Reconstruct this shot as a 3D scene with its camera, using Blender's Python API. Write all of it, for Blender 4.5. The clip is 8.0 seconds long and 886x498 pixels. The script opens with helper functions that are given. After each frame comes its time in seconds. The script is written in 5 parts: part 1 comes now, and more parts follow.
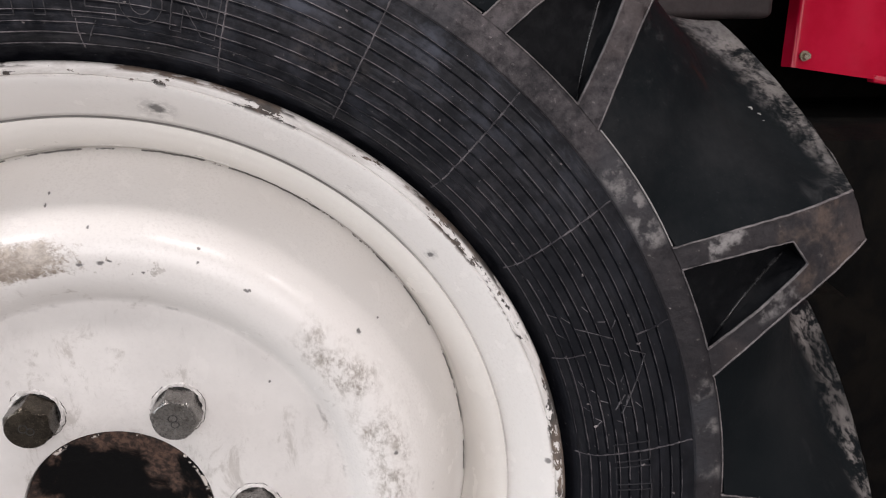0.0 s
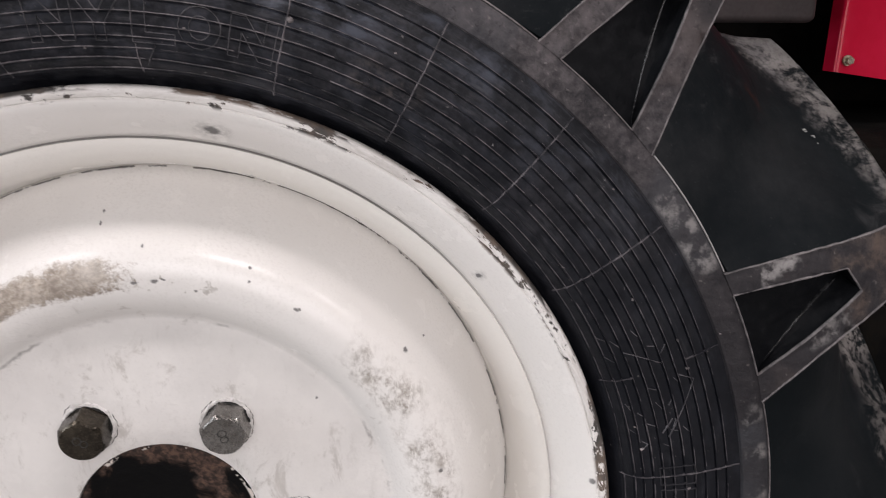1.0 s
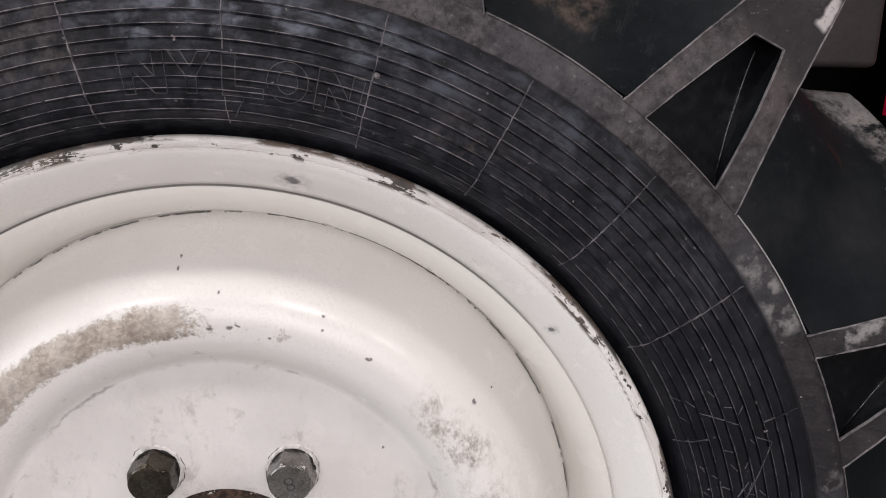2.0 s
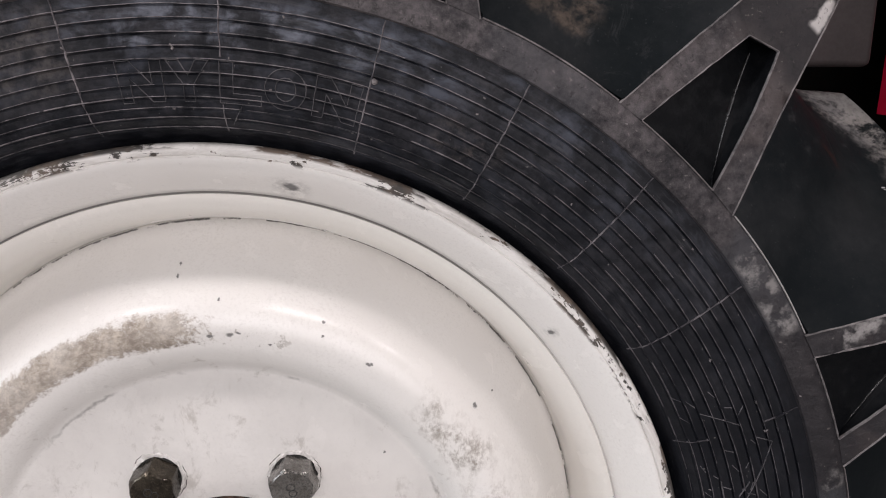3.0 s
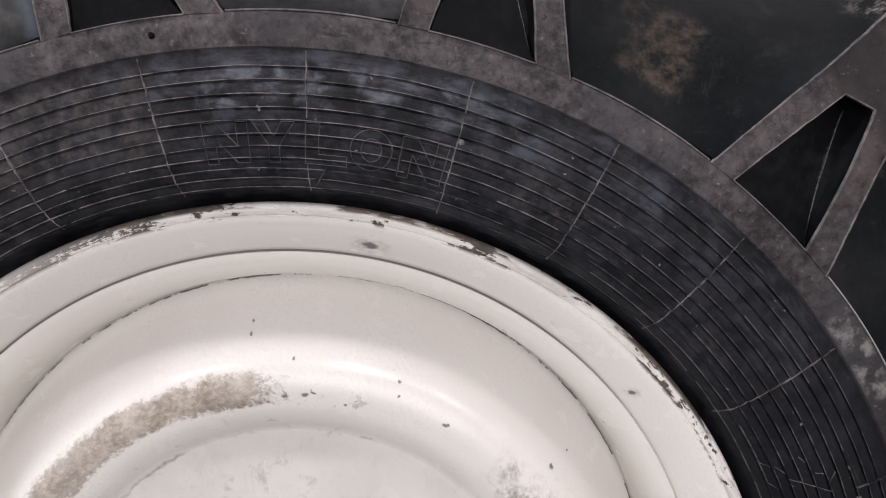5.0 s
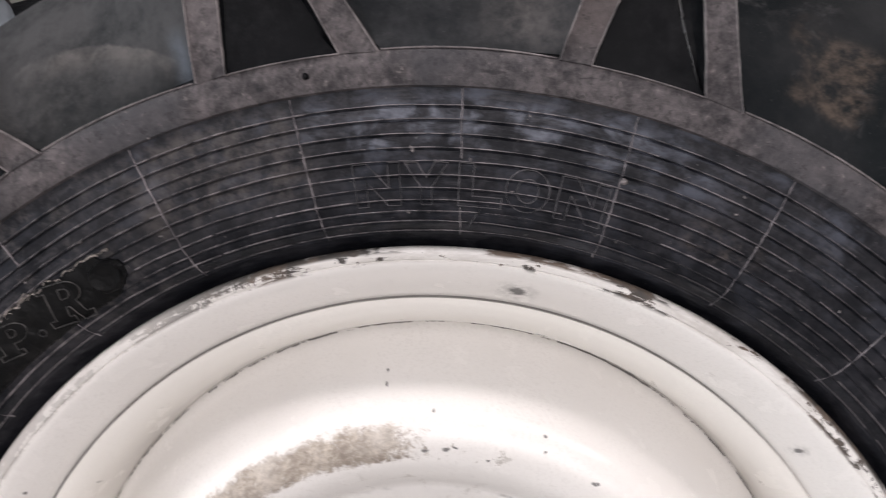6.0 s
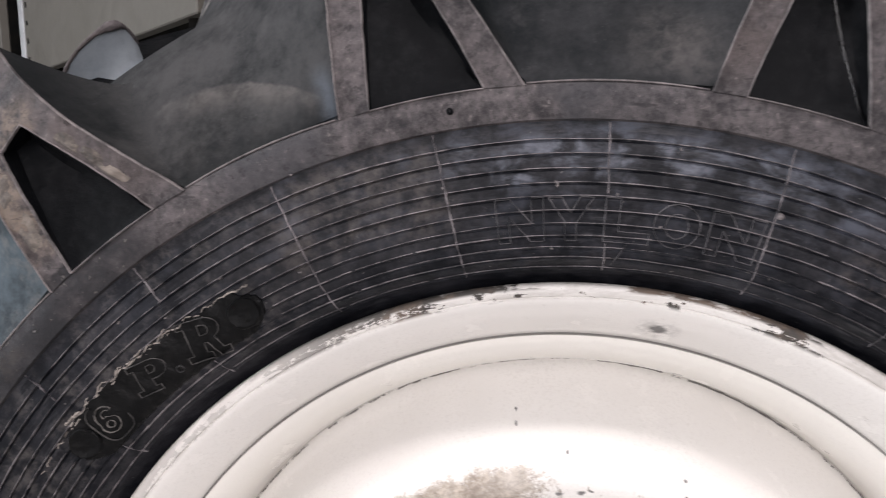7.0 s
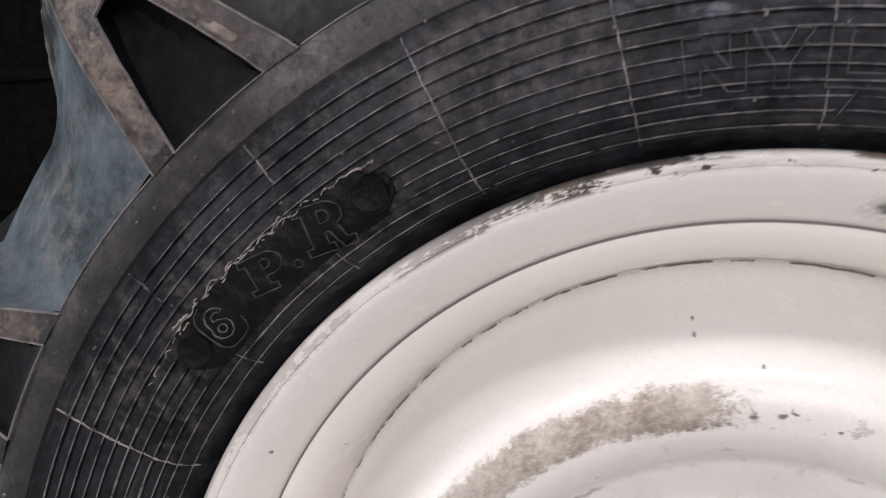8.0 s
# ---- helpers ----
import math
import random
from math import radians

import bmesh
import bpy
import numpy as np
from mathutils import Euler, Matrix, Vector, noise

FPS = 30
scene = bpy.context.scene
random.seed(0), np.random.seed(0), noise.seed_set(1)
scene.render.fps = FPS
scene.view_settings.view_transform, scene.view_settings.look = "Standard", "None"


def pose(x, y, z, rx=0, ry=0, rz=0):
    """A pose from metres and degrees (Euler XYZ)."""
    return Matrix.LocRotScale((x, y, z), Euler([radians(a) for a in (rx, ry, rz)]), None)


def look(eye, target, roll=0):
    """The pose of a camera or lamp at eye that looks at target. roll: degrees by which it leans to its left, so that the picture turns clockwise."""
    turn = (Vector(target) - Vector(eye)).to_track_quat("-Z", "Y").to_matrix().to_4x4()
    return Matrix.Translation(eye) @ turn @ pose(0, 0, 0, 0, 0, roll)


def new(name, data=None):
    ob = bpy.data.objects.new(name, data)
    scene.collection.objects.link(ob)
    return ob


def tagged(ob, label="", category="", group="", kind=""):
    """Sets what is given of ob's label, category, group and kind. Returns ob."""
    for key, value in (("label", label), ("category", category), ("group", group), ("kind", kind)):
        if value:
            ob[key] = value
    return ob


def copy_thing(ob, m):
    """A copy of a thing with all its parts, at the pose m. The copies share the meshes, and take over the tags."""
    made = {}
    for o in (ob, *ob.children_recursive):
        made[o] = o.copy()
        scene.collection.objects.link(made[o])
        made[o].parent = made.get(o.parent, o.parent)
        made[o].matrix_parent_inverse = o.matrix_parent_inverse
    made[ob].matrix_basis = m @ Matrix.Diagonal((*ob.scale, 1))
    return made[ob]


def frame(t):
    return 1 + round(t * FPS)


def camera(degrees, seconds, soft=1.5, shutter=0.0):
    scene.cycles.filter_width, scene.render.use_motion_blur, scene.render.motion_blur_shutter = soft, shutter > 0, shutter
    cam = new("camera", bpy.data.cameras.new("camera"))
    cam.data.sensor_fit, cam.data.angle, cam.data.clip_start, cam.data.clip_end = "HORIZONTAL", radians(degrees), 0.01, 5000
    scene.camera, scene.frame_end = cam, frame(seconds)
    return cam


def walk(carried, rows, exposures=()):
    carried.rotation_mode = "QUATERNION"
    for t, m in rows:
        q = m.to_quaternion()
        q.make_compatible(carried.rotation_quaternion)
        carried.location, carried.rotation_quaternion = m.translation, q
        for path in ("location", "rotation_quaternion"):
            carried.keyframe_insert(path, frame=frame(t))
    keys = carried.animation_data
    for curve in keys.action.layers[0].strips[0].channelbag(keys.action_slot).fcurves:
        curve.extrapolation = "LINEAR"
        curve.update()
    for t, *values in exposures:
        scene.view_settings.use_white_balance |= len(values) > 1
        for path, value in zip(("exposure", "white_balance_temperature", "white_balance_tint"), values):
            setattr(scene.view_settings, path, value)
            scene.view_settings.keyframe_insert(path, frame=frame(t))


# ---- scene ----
cam = camera(58.64, 8.0, soft=1.0, shutter=0.4)
PATH = [
    (0.0, 0.0916, -0.2545, 0.4849, 74.43, -0.00, -6.79),
    (0.5, 0.0859, -0.2492, 0.4893, 74.57, -0.28, -6.17),
    (1.0, 0.0832, -0.2511, 0.4953, 73.77, -0.18, -4.91),
    (1.5, 0.0713, -0.2454, 0.5052, 74.96, -0.79, -3.24),
    (1.7, 0.0697, -0.2460, 0.5030, 75.60, -1.05, -2.26),
    (3.0, 0.0684, -0.2476, 0.5035, 76.05, -0.17, -2.62),
    (3.5, 0.0636, -0.2452, 0.5051, 77.55, 0.20, -2.06),
    (4.0, 0.0559, -0.2453, 0.5094, 78.08, 0.16, -1.98),
    (4.2, 0.0546, -0.2434, 0.5108, 77.84, -0.02, -1.87),
    (5.3, 0.0436, -0.2390, 0.5135, 78.58, -0.03, -1.08),
    (5.5, 0.0395, -0.2370, 0.5153, 79.11, -0.34, -0.53),
    (6.0, 0.0175, -0.2276, 0.5103, 81.40, 0.98, 2.34),
    (6.5, 0.0048, -0.2280, 0.5108, 81.87, 1.83, 3.67),
    (7.0, -0.0088, -0.2242, 0.5128, 83.45, 1.42, 5.97),
    (7.5, -0.0226, -0.2108, 0.4990, 82.01, 1.97, 9.04),
    (8.0, -0.0301, -0.1897, 0.4826, 81.84, 2.99, 12.87),
]
EXPOSURE = -0.04
walk(cam, [(t, pose(*row)) for t, *row in PATH], [(0.0, EXPOSURE + 0.02), (1.0, EXPOSURE - 0.04), (4.2, EXPOSURE - 0.03), (5.5, EXPOSURE + 0.12), (6.0, EXPOSURE + 0.22), (6.5, EXPOSURE + 0.16), (7.0, EXPOSURE + 0.42), (7.5, EXPOSURE + 0.17), (8.0, EXPOSURE + 0.10)])

# ---- world and lights ----
world = bpy.data.worlds.new("workshop_air")
scene.world = world
world.use_nodes = True
world.node_tree.nodes["Background"].inputs["Color"].default_value = (0.80, 0.88, 1.0, 1)
world.node_tree.nodes["Background"].inputs["Strength"].default_value = 0.008


def area_lamp(name, eye, target, sx, sy, watts, color):
    data = bpy.data.lights.new(name, "AREA")
    data.shape, data.size, data.size_y, data.energy, data.color = "RECTANGLE", sx, sy, watts, color
    ob = new(name, data)
    ob.matrix_world = look(eye, target)
    return ob


# unseen ceiling lamps, added to suit the highlights on the wheel
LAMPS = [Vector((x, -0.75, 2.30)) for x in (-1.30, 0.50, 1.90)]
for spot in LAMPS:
    area_lamp("unseen_tube_light", spot - Vector((0, 0, 0.05)), spot + Vector((0, 0.02, -2)), 0.6, 0.20, 12.0, (1.0, 0.92, 0.93))
# daylight from openings out of view, assumed from the front and left light
area_lamp("gateway_daylight", (0.20, -2.62, 1.12), (0.0, 0.0, 0.65), 3.1, 2.05, 58.0, (1.0, 0.944, 0.972))
area_lamp("doorway_daylight", (-2.34, -0.35, 1.05), (0.0, -0.05, 0.6), 1.1, 2.0, 42.0, (0.88, 0.93, 1.0))


# ---- materials ----
class Nodes:
    """Short hand for building a node material."""

    def __init__(self, name):
        self.mat = bpy.data.materials.new(name)
        self.mat.use_nodes = True
        self.t = self.mat.node_tree
        self.bsdf = self.t.nodes["Principled BSDF"]
        self.coord = self.t.nodes.new("ShaderNodeTexCoord").outputs["Object"]
        self.place = self.t.nodes.new("ShaderNodeNewGeometry").outputs["Position"]

    def put(self, socket, value):
        if isinstance(value, bpy.types.NodeSocket):
            self.t.links.new(value, socket)
        elif isinstance(value, (tuple, list)) and len(value) == 3 and socket.type == "RGBA":
            socket.default_value = (*value, 1)
        else:
            socket.default_value = value

    def math(self, op, a, b=0.0, c=0.0):
        n = self.t.nodes.new("ShaderNodeMath")
        n.operation = op
        for s, v in zip(n.inputs, (a, b, c)):
            self.put(s, v)
        return n.outputs[0]

    def noise(self, scale, detail=4.0, rough=0.55, vec=None, warp=0.0):
        n = self.t.nodes.new("ShaderNodeTexNoise")
        for key, v in (("Vector", self.place if vec is None else vec), ("Scale", scale), ("Detail", detail), ("Roughness", rough), ("Distortion", warp)):
            self.put(n.inputs[key], v)
        return n.outputs["Fac"]

    def spread(self, value, a, b, lo=0.0, hi=1.0):
        n = self.t.nodes.new("ShaderNodeMapRange")
        n.interpolation_type = "SMOOTHSTEP"
        for key, v in (("Value", value), ("From Min", a), ("From Max", b), ("To Min", lo), ("To Max", hi)):
            self.put(n.inputs[key], v)
        return n.outputs["Result"]

    def mix(self, fac, a, b):
        n = self.t.nodes.new("ShaderNodeMix")
        n.data_type = "RGBA"
        self.put(n.inputs[0], fac)
        self.put(n.inputs[6], a)
        self.put(n.inputs[7], b)
        return n.outputs[2]

    def scaled(self, vec, k):
        n = self.t.nodes.new("ShaderNodeVectorMath")
        n.operation = "MULTIPLY"
        self.put(n.inputs[0], vec)
        n.inputs[1].default_value = k
        return n.outputs[0]

    def bump(self, height, strength, distance):
        n = self.t.nodes.new("ShaderNodeBump")
        n.inputs["Strength"].default_value, n.inputs["Distance"].default_value = strength, distance
        self.put(n.inputs["Height"], height)
        self.put(self.bsdf.inputs["Normal"], n.outputs[0])

    def done(self, color, rough, metal=0.0, spec=0.5):
        self.put(self.bsdf.inputs["Base Color"], color)
        self.put(self.bsdf.inputs["Roughness"], rough)
        self.put(self.bsdf.inputs["Metallic"], metal)
        self.put(self.bsdf.inputs["Specular IOR Level"], spec)
        return self.mat

    def polar(self, shift=0.0):
        """Radius and angle in degrees round the wheel's axle."""
        off = self.t.nodes.new("ShaderNodeVectorMath")
        off.operation = "SUBTRACT"
        self.put(off.inputs[0], self.place)
        off.inputs[1].default_value = (shift, 0, 0.305)
        n = self.t.nodes.new("ShaderNodeSeparateXYZ")
        self.put(n.inputs[0], off.outputs[0])
        x, z = n.outputs["X"], n.outputs["Z"]
        rho = self.math("SQRT", self.math("ADD", self.math("MULTIPLY", x, x), self.math("MULTIPLY", z, z)))
        return rho, self.math("MULTIPLY", self.math("ARCTAN2", z, x), 57.29578), x, z


def rubber(name, dust, low=0.48, high=0.66, black=(0.0065, 0.0075, 0.0095), tan=(0.120, 0.105, 0.098), gloss=0.5, chalk=0.0, tread=False, scuff=False, spec=0.22, side_shade=1.0, relief=0.22, mottle=0.15, climb=False):
    n = Nodes(name)
    big = n.noise(21.0, 5.0, 0.6, warp=0.6)
    fine = n.noise(260.0, 6.0, 0.7)
    speck = n.noise(900.0, 2.0, 0.5)
    rho, ang, x, z = n.polar()
    if tread:
        # a thin even film with broad soft patches
        soft = n.math("MULTIPLY", n.spread(n.math("ADD", n.math("MULTIPLY", n.noise(16.0, 3.0, 0.5), 0.80), n.math("MULTIPLY", fine, 0.20)), 0.40, 0.76), 0.55)
        marks = n.math("MULTIPLY", n.spread(n.noise(75.0, 6.0, 0.72, n.scaled(n.place, (1.0, 0.5, 1.0)), 0.5), 0.55, 0.72), n.spread(n.noise(20.0, 3.0), 0.46, 0.64))
        patch = n.math("ADD", soft, n.math("MULTIPLY", marks, 0.9))
    else:
        mixed = n.math("ADD", n.math("MULTIPLY", big, 0.42 - mottle), n.math("MULTIPLY", n.noise(52.0, 6.0, 0.7), 0.18))
        patch = n.spread(n.math("ADD", mixed, n.math("ADD", n.math("MULTIPLY", fine, 0.18 + mottle * 0.6), n.math("MULTIPLY", n.noise(130.0, 7.0, 0.8), 0.22 + mottle * 0.4))), low + 0.01, high - 0.03)
    grains = n.spread(speck, 0.66, 0.76)
    mask = n.math("MINIMUM", n.math("ADD", n.math("MULTIPLY", patch, dust), n.math("MULTIPLY", grains, dust * 0.35)), 1.0)
    if tread:
        # soil rubbed on to the upper flanks
        soil = n.math("MULTIPLY", n.spread(n.math("ADD", rho, n.math("MULTIPLY", n.math("SUBTRACT", big, 0.5), 0.034)), 0.2868, 0.2965), n.spread(n.math("ADD", n.math("MULTIPLY", n.noise(58.0, 7.0, 0.75, warp=0.8), 0.62), n.math("MULTIPLY", n.noise(240.0, 6.0, 0.75), 0.38)), 0.47, 0.57))

    def zone(a0, a1, r0, r1, scale, lo, hi, grain=0.4, wob=9.0, soft=1.0, fade=0.003):
        w = n.math("ADD", ang, n.math("MULTIPLY", n.math("SUBTRACT", n.noise(45.0, 4.0), 0.5), wob))
        v = n.math("ADD", rho, n.math("MULTIPLY", n.math("SUBTRACT", n.noise(60.0, 4.0), 0.5), 0.016))
        inside = n.math("MULTIPLY", n.math("MULTIPLY", n.spread(w, a0 - soft, a0 + soft), n.spread(w, a1 - soft, a1 + soft, 1.0, 0.0)),
                        n.math("MULTIPLY", n.spread(v, r0 - fade, r0 + fade), n.spread(v, r1 - fade, r1 + fade, 1.0, 0.0)))
        return n.math("MULTIPLY", inside, n.spread(n.math("ADD", n.math("MULTIPLY", n.noise(scale, 6.0, 0.72), 1 - grain), n.math("MULTIPLY", fine, grain)), lo, hi))
    # rib tint grows paler with angle towards the upper left
    if climb:
        mask = n.math("MINIMUM", n.math("MULTIPLY", mask, n.spread(ang, 10.0, 115.0, 0.42, 1.12)), 1.0)
    if side_shade < 1.0:
        # dust tint fades away from the wheel's top, putting shade into the colour
        mask = n.math("MULTIPLY", mask, n.spread(n.math("ABSOLUTE", n.math("SUBTRACT", ang, 96.0)), 55.0 if tread else 32.0, 95.0 if tread else 80.0, 1.0, side_shade))
    tint = n.mix(n.noise(55.0, 3.0), tan, tuple(v * 0.72 for v in tan))
    color = n.mix(mask, black, tint)
    if tread:
        color = n.mix(n.math("MULTIPLY", soil, n.spread(n.noise(24.0, 4.0, 0.6), 0.34, 0.60, 0.30, 0.95)), color, (0.205, 0.190, 0.180))
        # a brown smear in one groove, grey dust settled in another, bluish daylight painted in as blue-grey zones
        for spot, much, tone in ((zone(27.0, 43.0, 0.2905, 0.312, 46.0, 0.42, 0.60), 0.60, (0.205, 0.194, 0.192)),
                                 (zone(58.5, 63.5, 0.236, 0.262, 120.0, 0.40, 0.66), 0.55, (0.150, 0.114, 0.088)),
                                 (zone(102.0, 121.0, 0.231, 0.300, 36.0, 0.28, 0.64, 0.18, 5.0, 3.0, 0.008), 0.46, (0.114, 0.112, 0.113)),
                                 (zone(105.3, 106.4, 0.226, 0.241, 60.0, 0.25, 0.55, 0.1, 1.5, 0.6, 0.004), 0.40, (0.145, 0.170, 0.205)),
                                 # the red guard's reflection, painted as a dark red oval
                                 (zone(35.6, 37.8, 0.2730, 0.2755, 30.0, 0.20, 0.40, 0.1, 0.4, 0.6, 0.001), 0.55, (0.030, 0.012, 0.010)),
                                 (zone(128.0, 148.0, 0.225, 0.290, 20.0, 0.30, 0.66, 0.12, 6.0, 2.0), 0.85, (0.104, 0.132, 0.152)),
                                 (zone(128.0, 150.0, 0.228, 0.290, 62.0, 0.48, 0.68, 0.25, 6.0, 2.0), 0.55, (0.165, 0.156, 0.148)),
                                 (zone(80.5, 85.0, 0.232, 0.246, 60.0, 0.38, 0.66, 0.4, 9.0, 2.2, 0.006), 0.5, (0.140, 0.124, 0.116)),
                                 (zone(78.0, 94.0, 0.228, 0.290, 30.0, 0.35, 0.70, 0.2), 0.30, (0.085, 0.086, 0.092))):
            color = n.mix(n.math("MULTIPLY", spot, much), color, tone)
        # the arched edge of a dried puddle of dust: crisp along its top, fading downward
        d = n.math("SUBTRACT", ang, 111.3)
        bow = n.math("SUBTRACT", n.math("ADD", n.math("MULTIPLY", d, 0.0019), 0.2485), n.math("MULTIPLY", n.math("MULTIPLY", d, d), 0.00013))
        under = n.math("ADD", n.math("SUBTRACT", bow, rho), n.math("MULTIPLY", n.math("SUBTRACT", n.noise(120.0, 5.0, 0.6), 0.5), 0.0026))
        arch = n.math("MULTIPLY", n.math("MULTIPLY", n.spread(under, -0.0005, 0.0008), n.spread(under, 0.0006, 0.0100, 1.0, 0.12)), n.spread(n.math("ABSOLUTE", n.math("SUBTRACT", d, 0.8)), 4.5, 6.6, 1.0, 0.0))
        color = n.mix(n.math("MULTIPLY", arch, n.spread(n.noise(60.0, 6.0, 0.7), 0.34, 0.64, 0.10, 0.66)), color, (0.150, 0.138, 0.130))
    if scuff:
        # the band is a darker slate between the feet of the lugs
        foot = n.math("ABSOLUTE", n.math("SUBTRACT", n.math("FRACT", n.math("ADD", n.math("DIVIDE", n.math("SUBTRACT", n.math("ADD", ang, n.math("MULTIPLY", n.math("SUBTRACT", n.noise(60.0, 4.0), 0.5), 7.0)), 47.4), 360 / 14), 10.5)), 0.5))
        slate = n.math("MULTIPLY", n.math("MULTIPLY", n.spread(foot, 0.26, 0.36), n.spread(rho, 0.2268, 0.2285, 1.0, 0.0)), n.spread(n.noise(28.0, 4.0, 0.6), 0.30, 0.62, 0.25, 0.85))
        color = n.mix(n.math("MULTIPLY", slate, 0.70), color, (0.040, 0.042, 0.048))
        browned = n.math("MULTIPLY", n.spread(n.noise(30.0, 4.0, 0.6), 0.44, 0.64), n.spread(rho, 0.226, 0.240))
        color = n.mix(n.math("MULTIPLY", browned, 0.50), color, (0.096, 0.077, 0.073))
        # patches by place: a dark lug tip, brown soil, a darker lower left band
        for spot, much, tone in ((zone(45.0, 54.0, 0.266, 0.310, 48.0, 0.16, 0.56, 0.25, 3.0, 1.0, 0.005), 0.90, (0.017, 0.016, 0.018)),
                                 (zone(21.5, 27.5, 0.262, 0.290, 90.0, 0.42, 0.62), 0.6, (0.135, 0.098, 0.078)),
                                 (zone(124.0, 132.0, 0.236, 0.275, 70.0, 0.44, 0.60), 0.6, (0.225, 0.178, 0.140)),
                                 (zone(142.0, 147.5, 0.228, 0.290, 70.0, 0.40, 0.60), 0.6, (0.190, 0.160, 0.130)),
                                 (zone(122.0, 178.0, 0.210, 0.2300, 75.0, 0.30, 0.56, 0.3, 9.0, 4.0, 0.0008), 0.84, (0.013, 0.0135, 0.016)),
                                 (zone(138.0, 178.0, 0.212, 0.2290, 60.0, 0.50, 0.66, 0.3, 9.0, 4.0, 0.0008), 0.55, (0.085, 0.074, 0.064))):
            color = n.mix(n.math("MULTIPLY", spot, much), color, tone)
        # rubbed pale places: on the band and on one lug's corner
        for a0, a1, r0, r1, pale in ((29.5, 38.0, 0.2185, 0.2268, 0.20), (46.6, 47.45, 0.2815, 0.2925, 0.46), (25.6, 28.6, 0.2375, 0.2520, 0.26), (19.0, 21.6, 0.2450, 0.2640, 0.17),
                                    (13.5, 14.8, 0.2190, 0.2265, 0.16), (9.0, 10.6, 0.2190, 0.2265, 0.15), (4.6, 6.0, 0.2190, 0.2265, 0.12)):
            w = n.math("ADD", ang, n.math("MULTIPLY", n.math("SUBTRACT", n.noise(90.0, 5.0), 0.5), 1.4 if pale > 0.4 else 3.5))
            side = 0.15 if pale > 0.4 else 0.5
            inside = n.math("MULTIPLY", n.math("MULTIPLY", n.spread(w, a0 - side, a0 + side), n.spread(w, a1 - side, a1 + side, 1.0, 0.0)),
                            n.math("MULTIPLY", n.spread(rho, r0 - 0.001, r0 + 0.001), n.spread(rho, r1 - 0.001, r1 + 0.001, 1.0, 0.0)))
            color = n.mix(n.math("MULTIPLY", inside, n.spread(n.noise(140.0, 5.0, 0.65), 0.42 - 0.25 * (pale > 0.4), 0.62 - 0.22 * (pale > 0.4))), color, (pale, pale * 0.95, pale * 0.93))
        # pits and scratches where the dust is gone
        pits = n.math("MAXIMUM", n.spread(n.noise(360.0, 4.0, 0.7), 0.58, 0.66), n.spread(n.noise(150.0, 4.0, 0.6, n.scaled(n.place, (0.35, 1.0, 2.2)), 0.3), 0.66, 0.70))
        color = n.mix(n.math("MULTIPLY", pits, 0.50), color, (0.012, 0.012, 0.013))
        color = n.mix(n.math("MULTIPLY", n.spread(n.noise(520.0, 3.0, 0.6), 0.66, 0.72), 0.28), color, (0.27, 0.245, 0.225))
    if chalk:
        # brown smears and a grey film that takes in some sheen, then a whitish bloom smeared over the sidewall,
        # thickest near the top of the wheel
        place = n.spread(n.math("ABSOLUTE", n.math("SUBTRACT", ang, 80.0)), 8.0, 55.0, 1.0, 0.10)
        place = n.math("MULTIPLY", place, n.spread(rho, 0.186, 0.206, 0.25, 1.0))
        comb = n.t.nodes.new("ShaderNodeCombineXYZ")
        n.put(comb.inputs[0], rho)
        n.put(comb.inputs[1], n.math("MULTIPLY", ang, 0.0014))
        streak = n.noise(190.0, 5.0, 0.62, comb.outputs[0], 0.4)
        cloud = n.noise(46.0, 6.0, 0.68, warp=0.5)
        smear = n.math("MULTIPLY", n.spread(n.math("ADD", n.math("MULTIPLY", streak, 0.5), n.math("MULTIPLY", cloud, 0.5)), 0.46, 0.66), place)
        here = n.math("MULTIPLY", n.math("MAXIMUM", n.spread(n.math("ABSOLUTE", n.math("SUBTRACT", ang, 88.5)), 8.0, 12.0, 1.0, 0.0), n.spread(n.math("ABSOLUTE", n.math("SUBTRACT", ang, 74.0)), 1.0, 4.0, 0.6, 0.0)),
                      n.math("MULTIPLY", n.spread(rho, 0.1975, 0.2025), n.spread(rho, 0.2115, 0.2145, 1.0, 0.0)))
        bright = n.math("MULTIPLY", n.math("MULTIPLY", n.spread(streak, 0.40, 0.66), n.spread(cloud, 0.40, 0.68)), here)
        for spot, much, tone in ((zone(99.0, 113.0, 0.190, 0.2160, 110.0, 0.44, 0.62, 0.4, 6.0, 2.0), 0.55, (0.108, 0.094, 0.086)),
                                 (zone(98.0, 119.0, 0.184, 0.2165, 30.0, 0.25, 0.65, 0.25, 8.0, 5.0), 0.18, (0.085, 0.082, 0.087)),
                                 (zone(114.0, 150.0, 0.178, 0.2160, 90.0, 0.48, 0.66, 0.5, 6.0, 2.0), 0.48, (0.105, 0.096, 0.090)),
                                 (zone(60.0, 66.0, 0.188, 0.1960, 160.0, 0.44, 0.62, 0.4, 4.0), 0.5, (0.110, 0.092, 0.080))):
            color = n.mix(n.math("MULTIPLY", spot, much), color, tone)
        color = n.mix(n.math("MULTIPLY", smear, chalk), color, (0.082, 0.090, 0.115))
        # fine brushed streaks along the rubbing direction, and pale specks
        wide = n.t.nodes.new("ShaderNodeCombineXYZ")
        n.put(wide.inputs[0], rho)
        n.put(wide.inputs[1], n.math("MULTIPLY", ang, 0.0004))
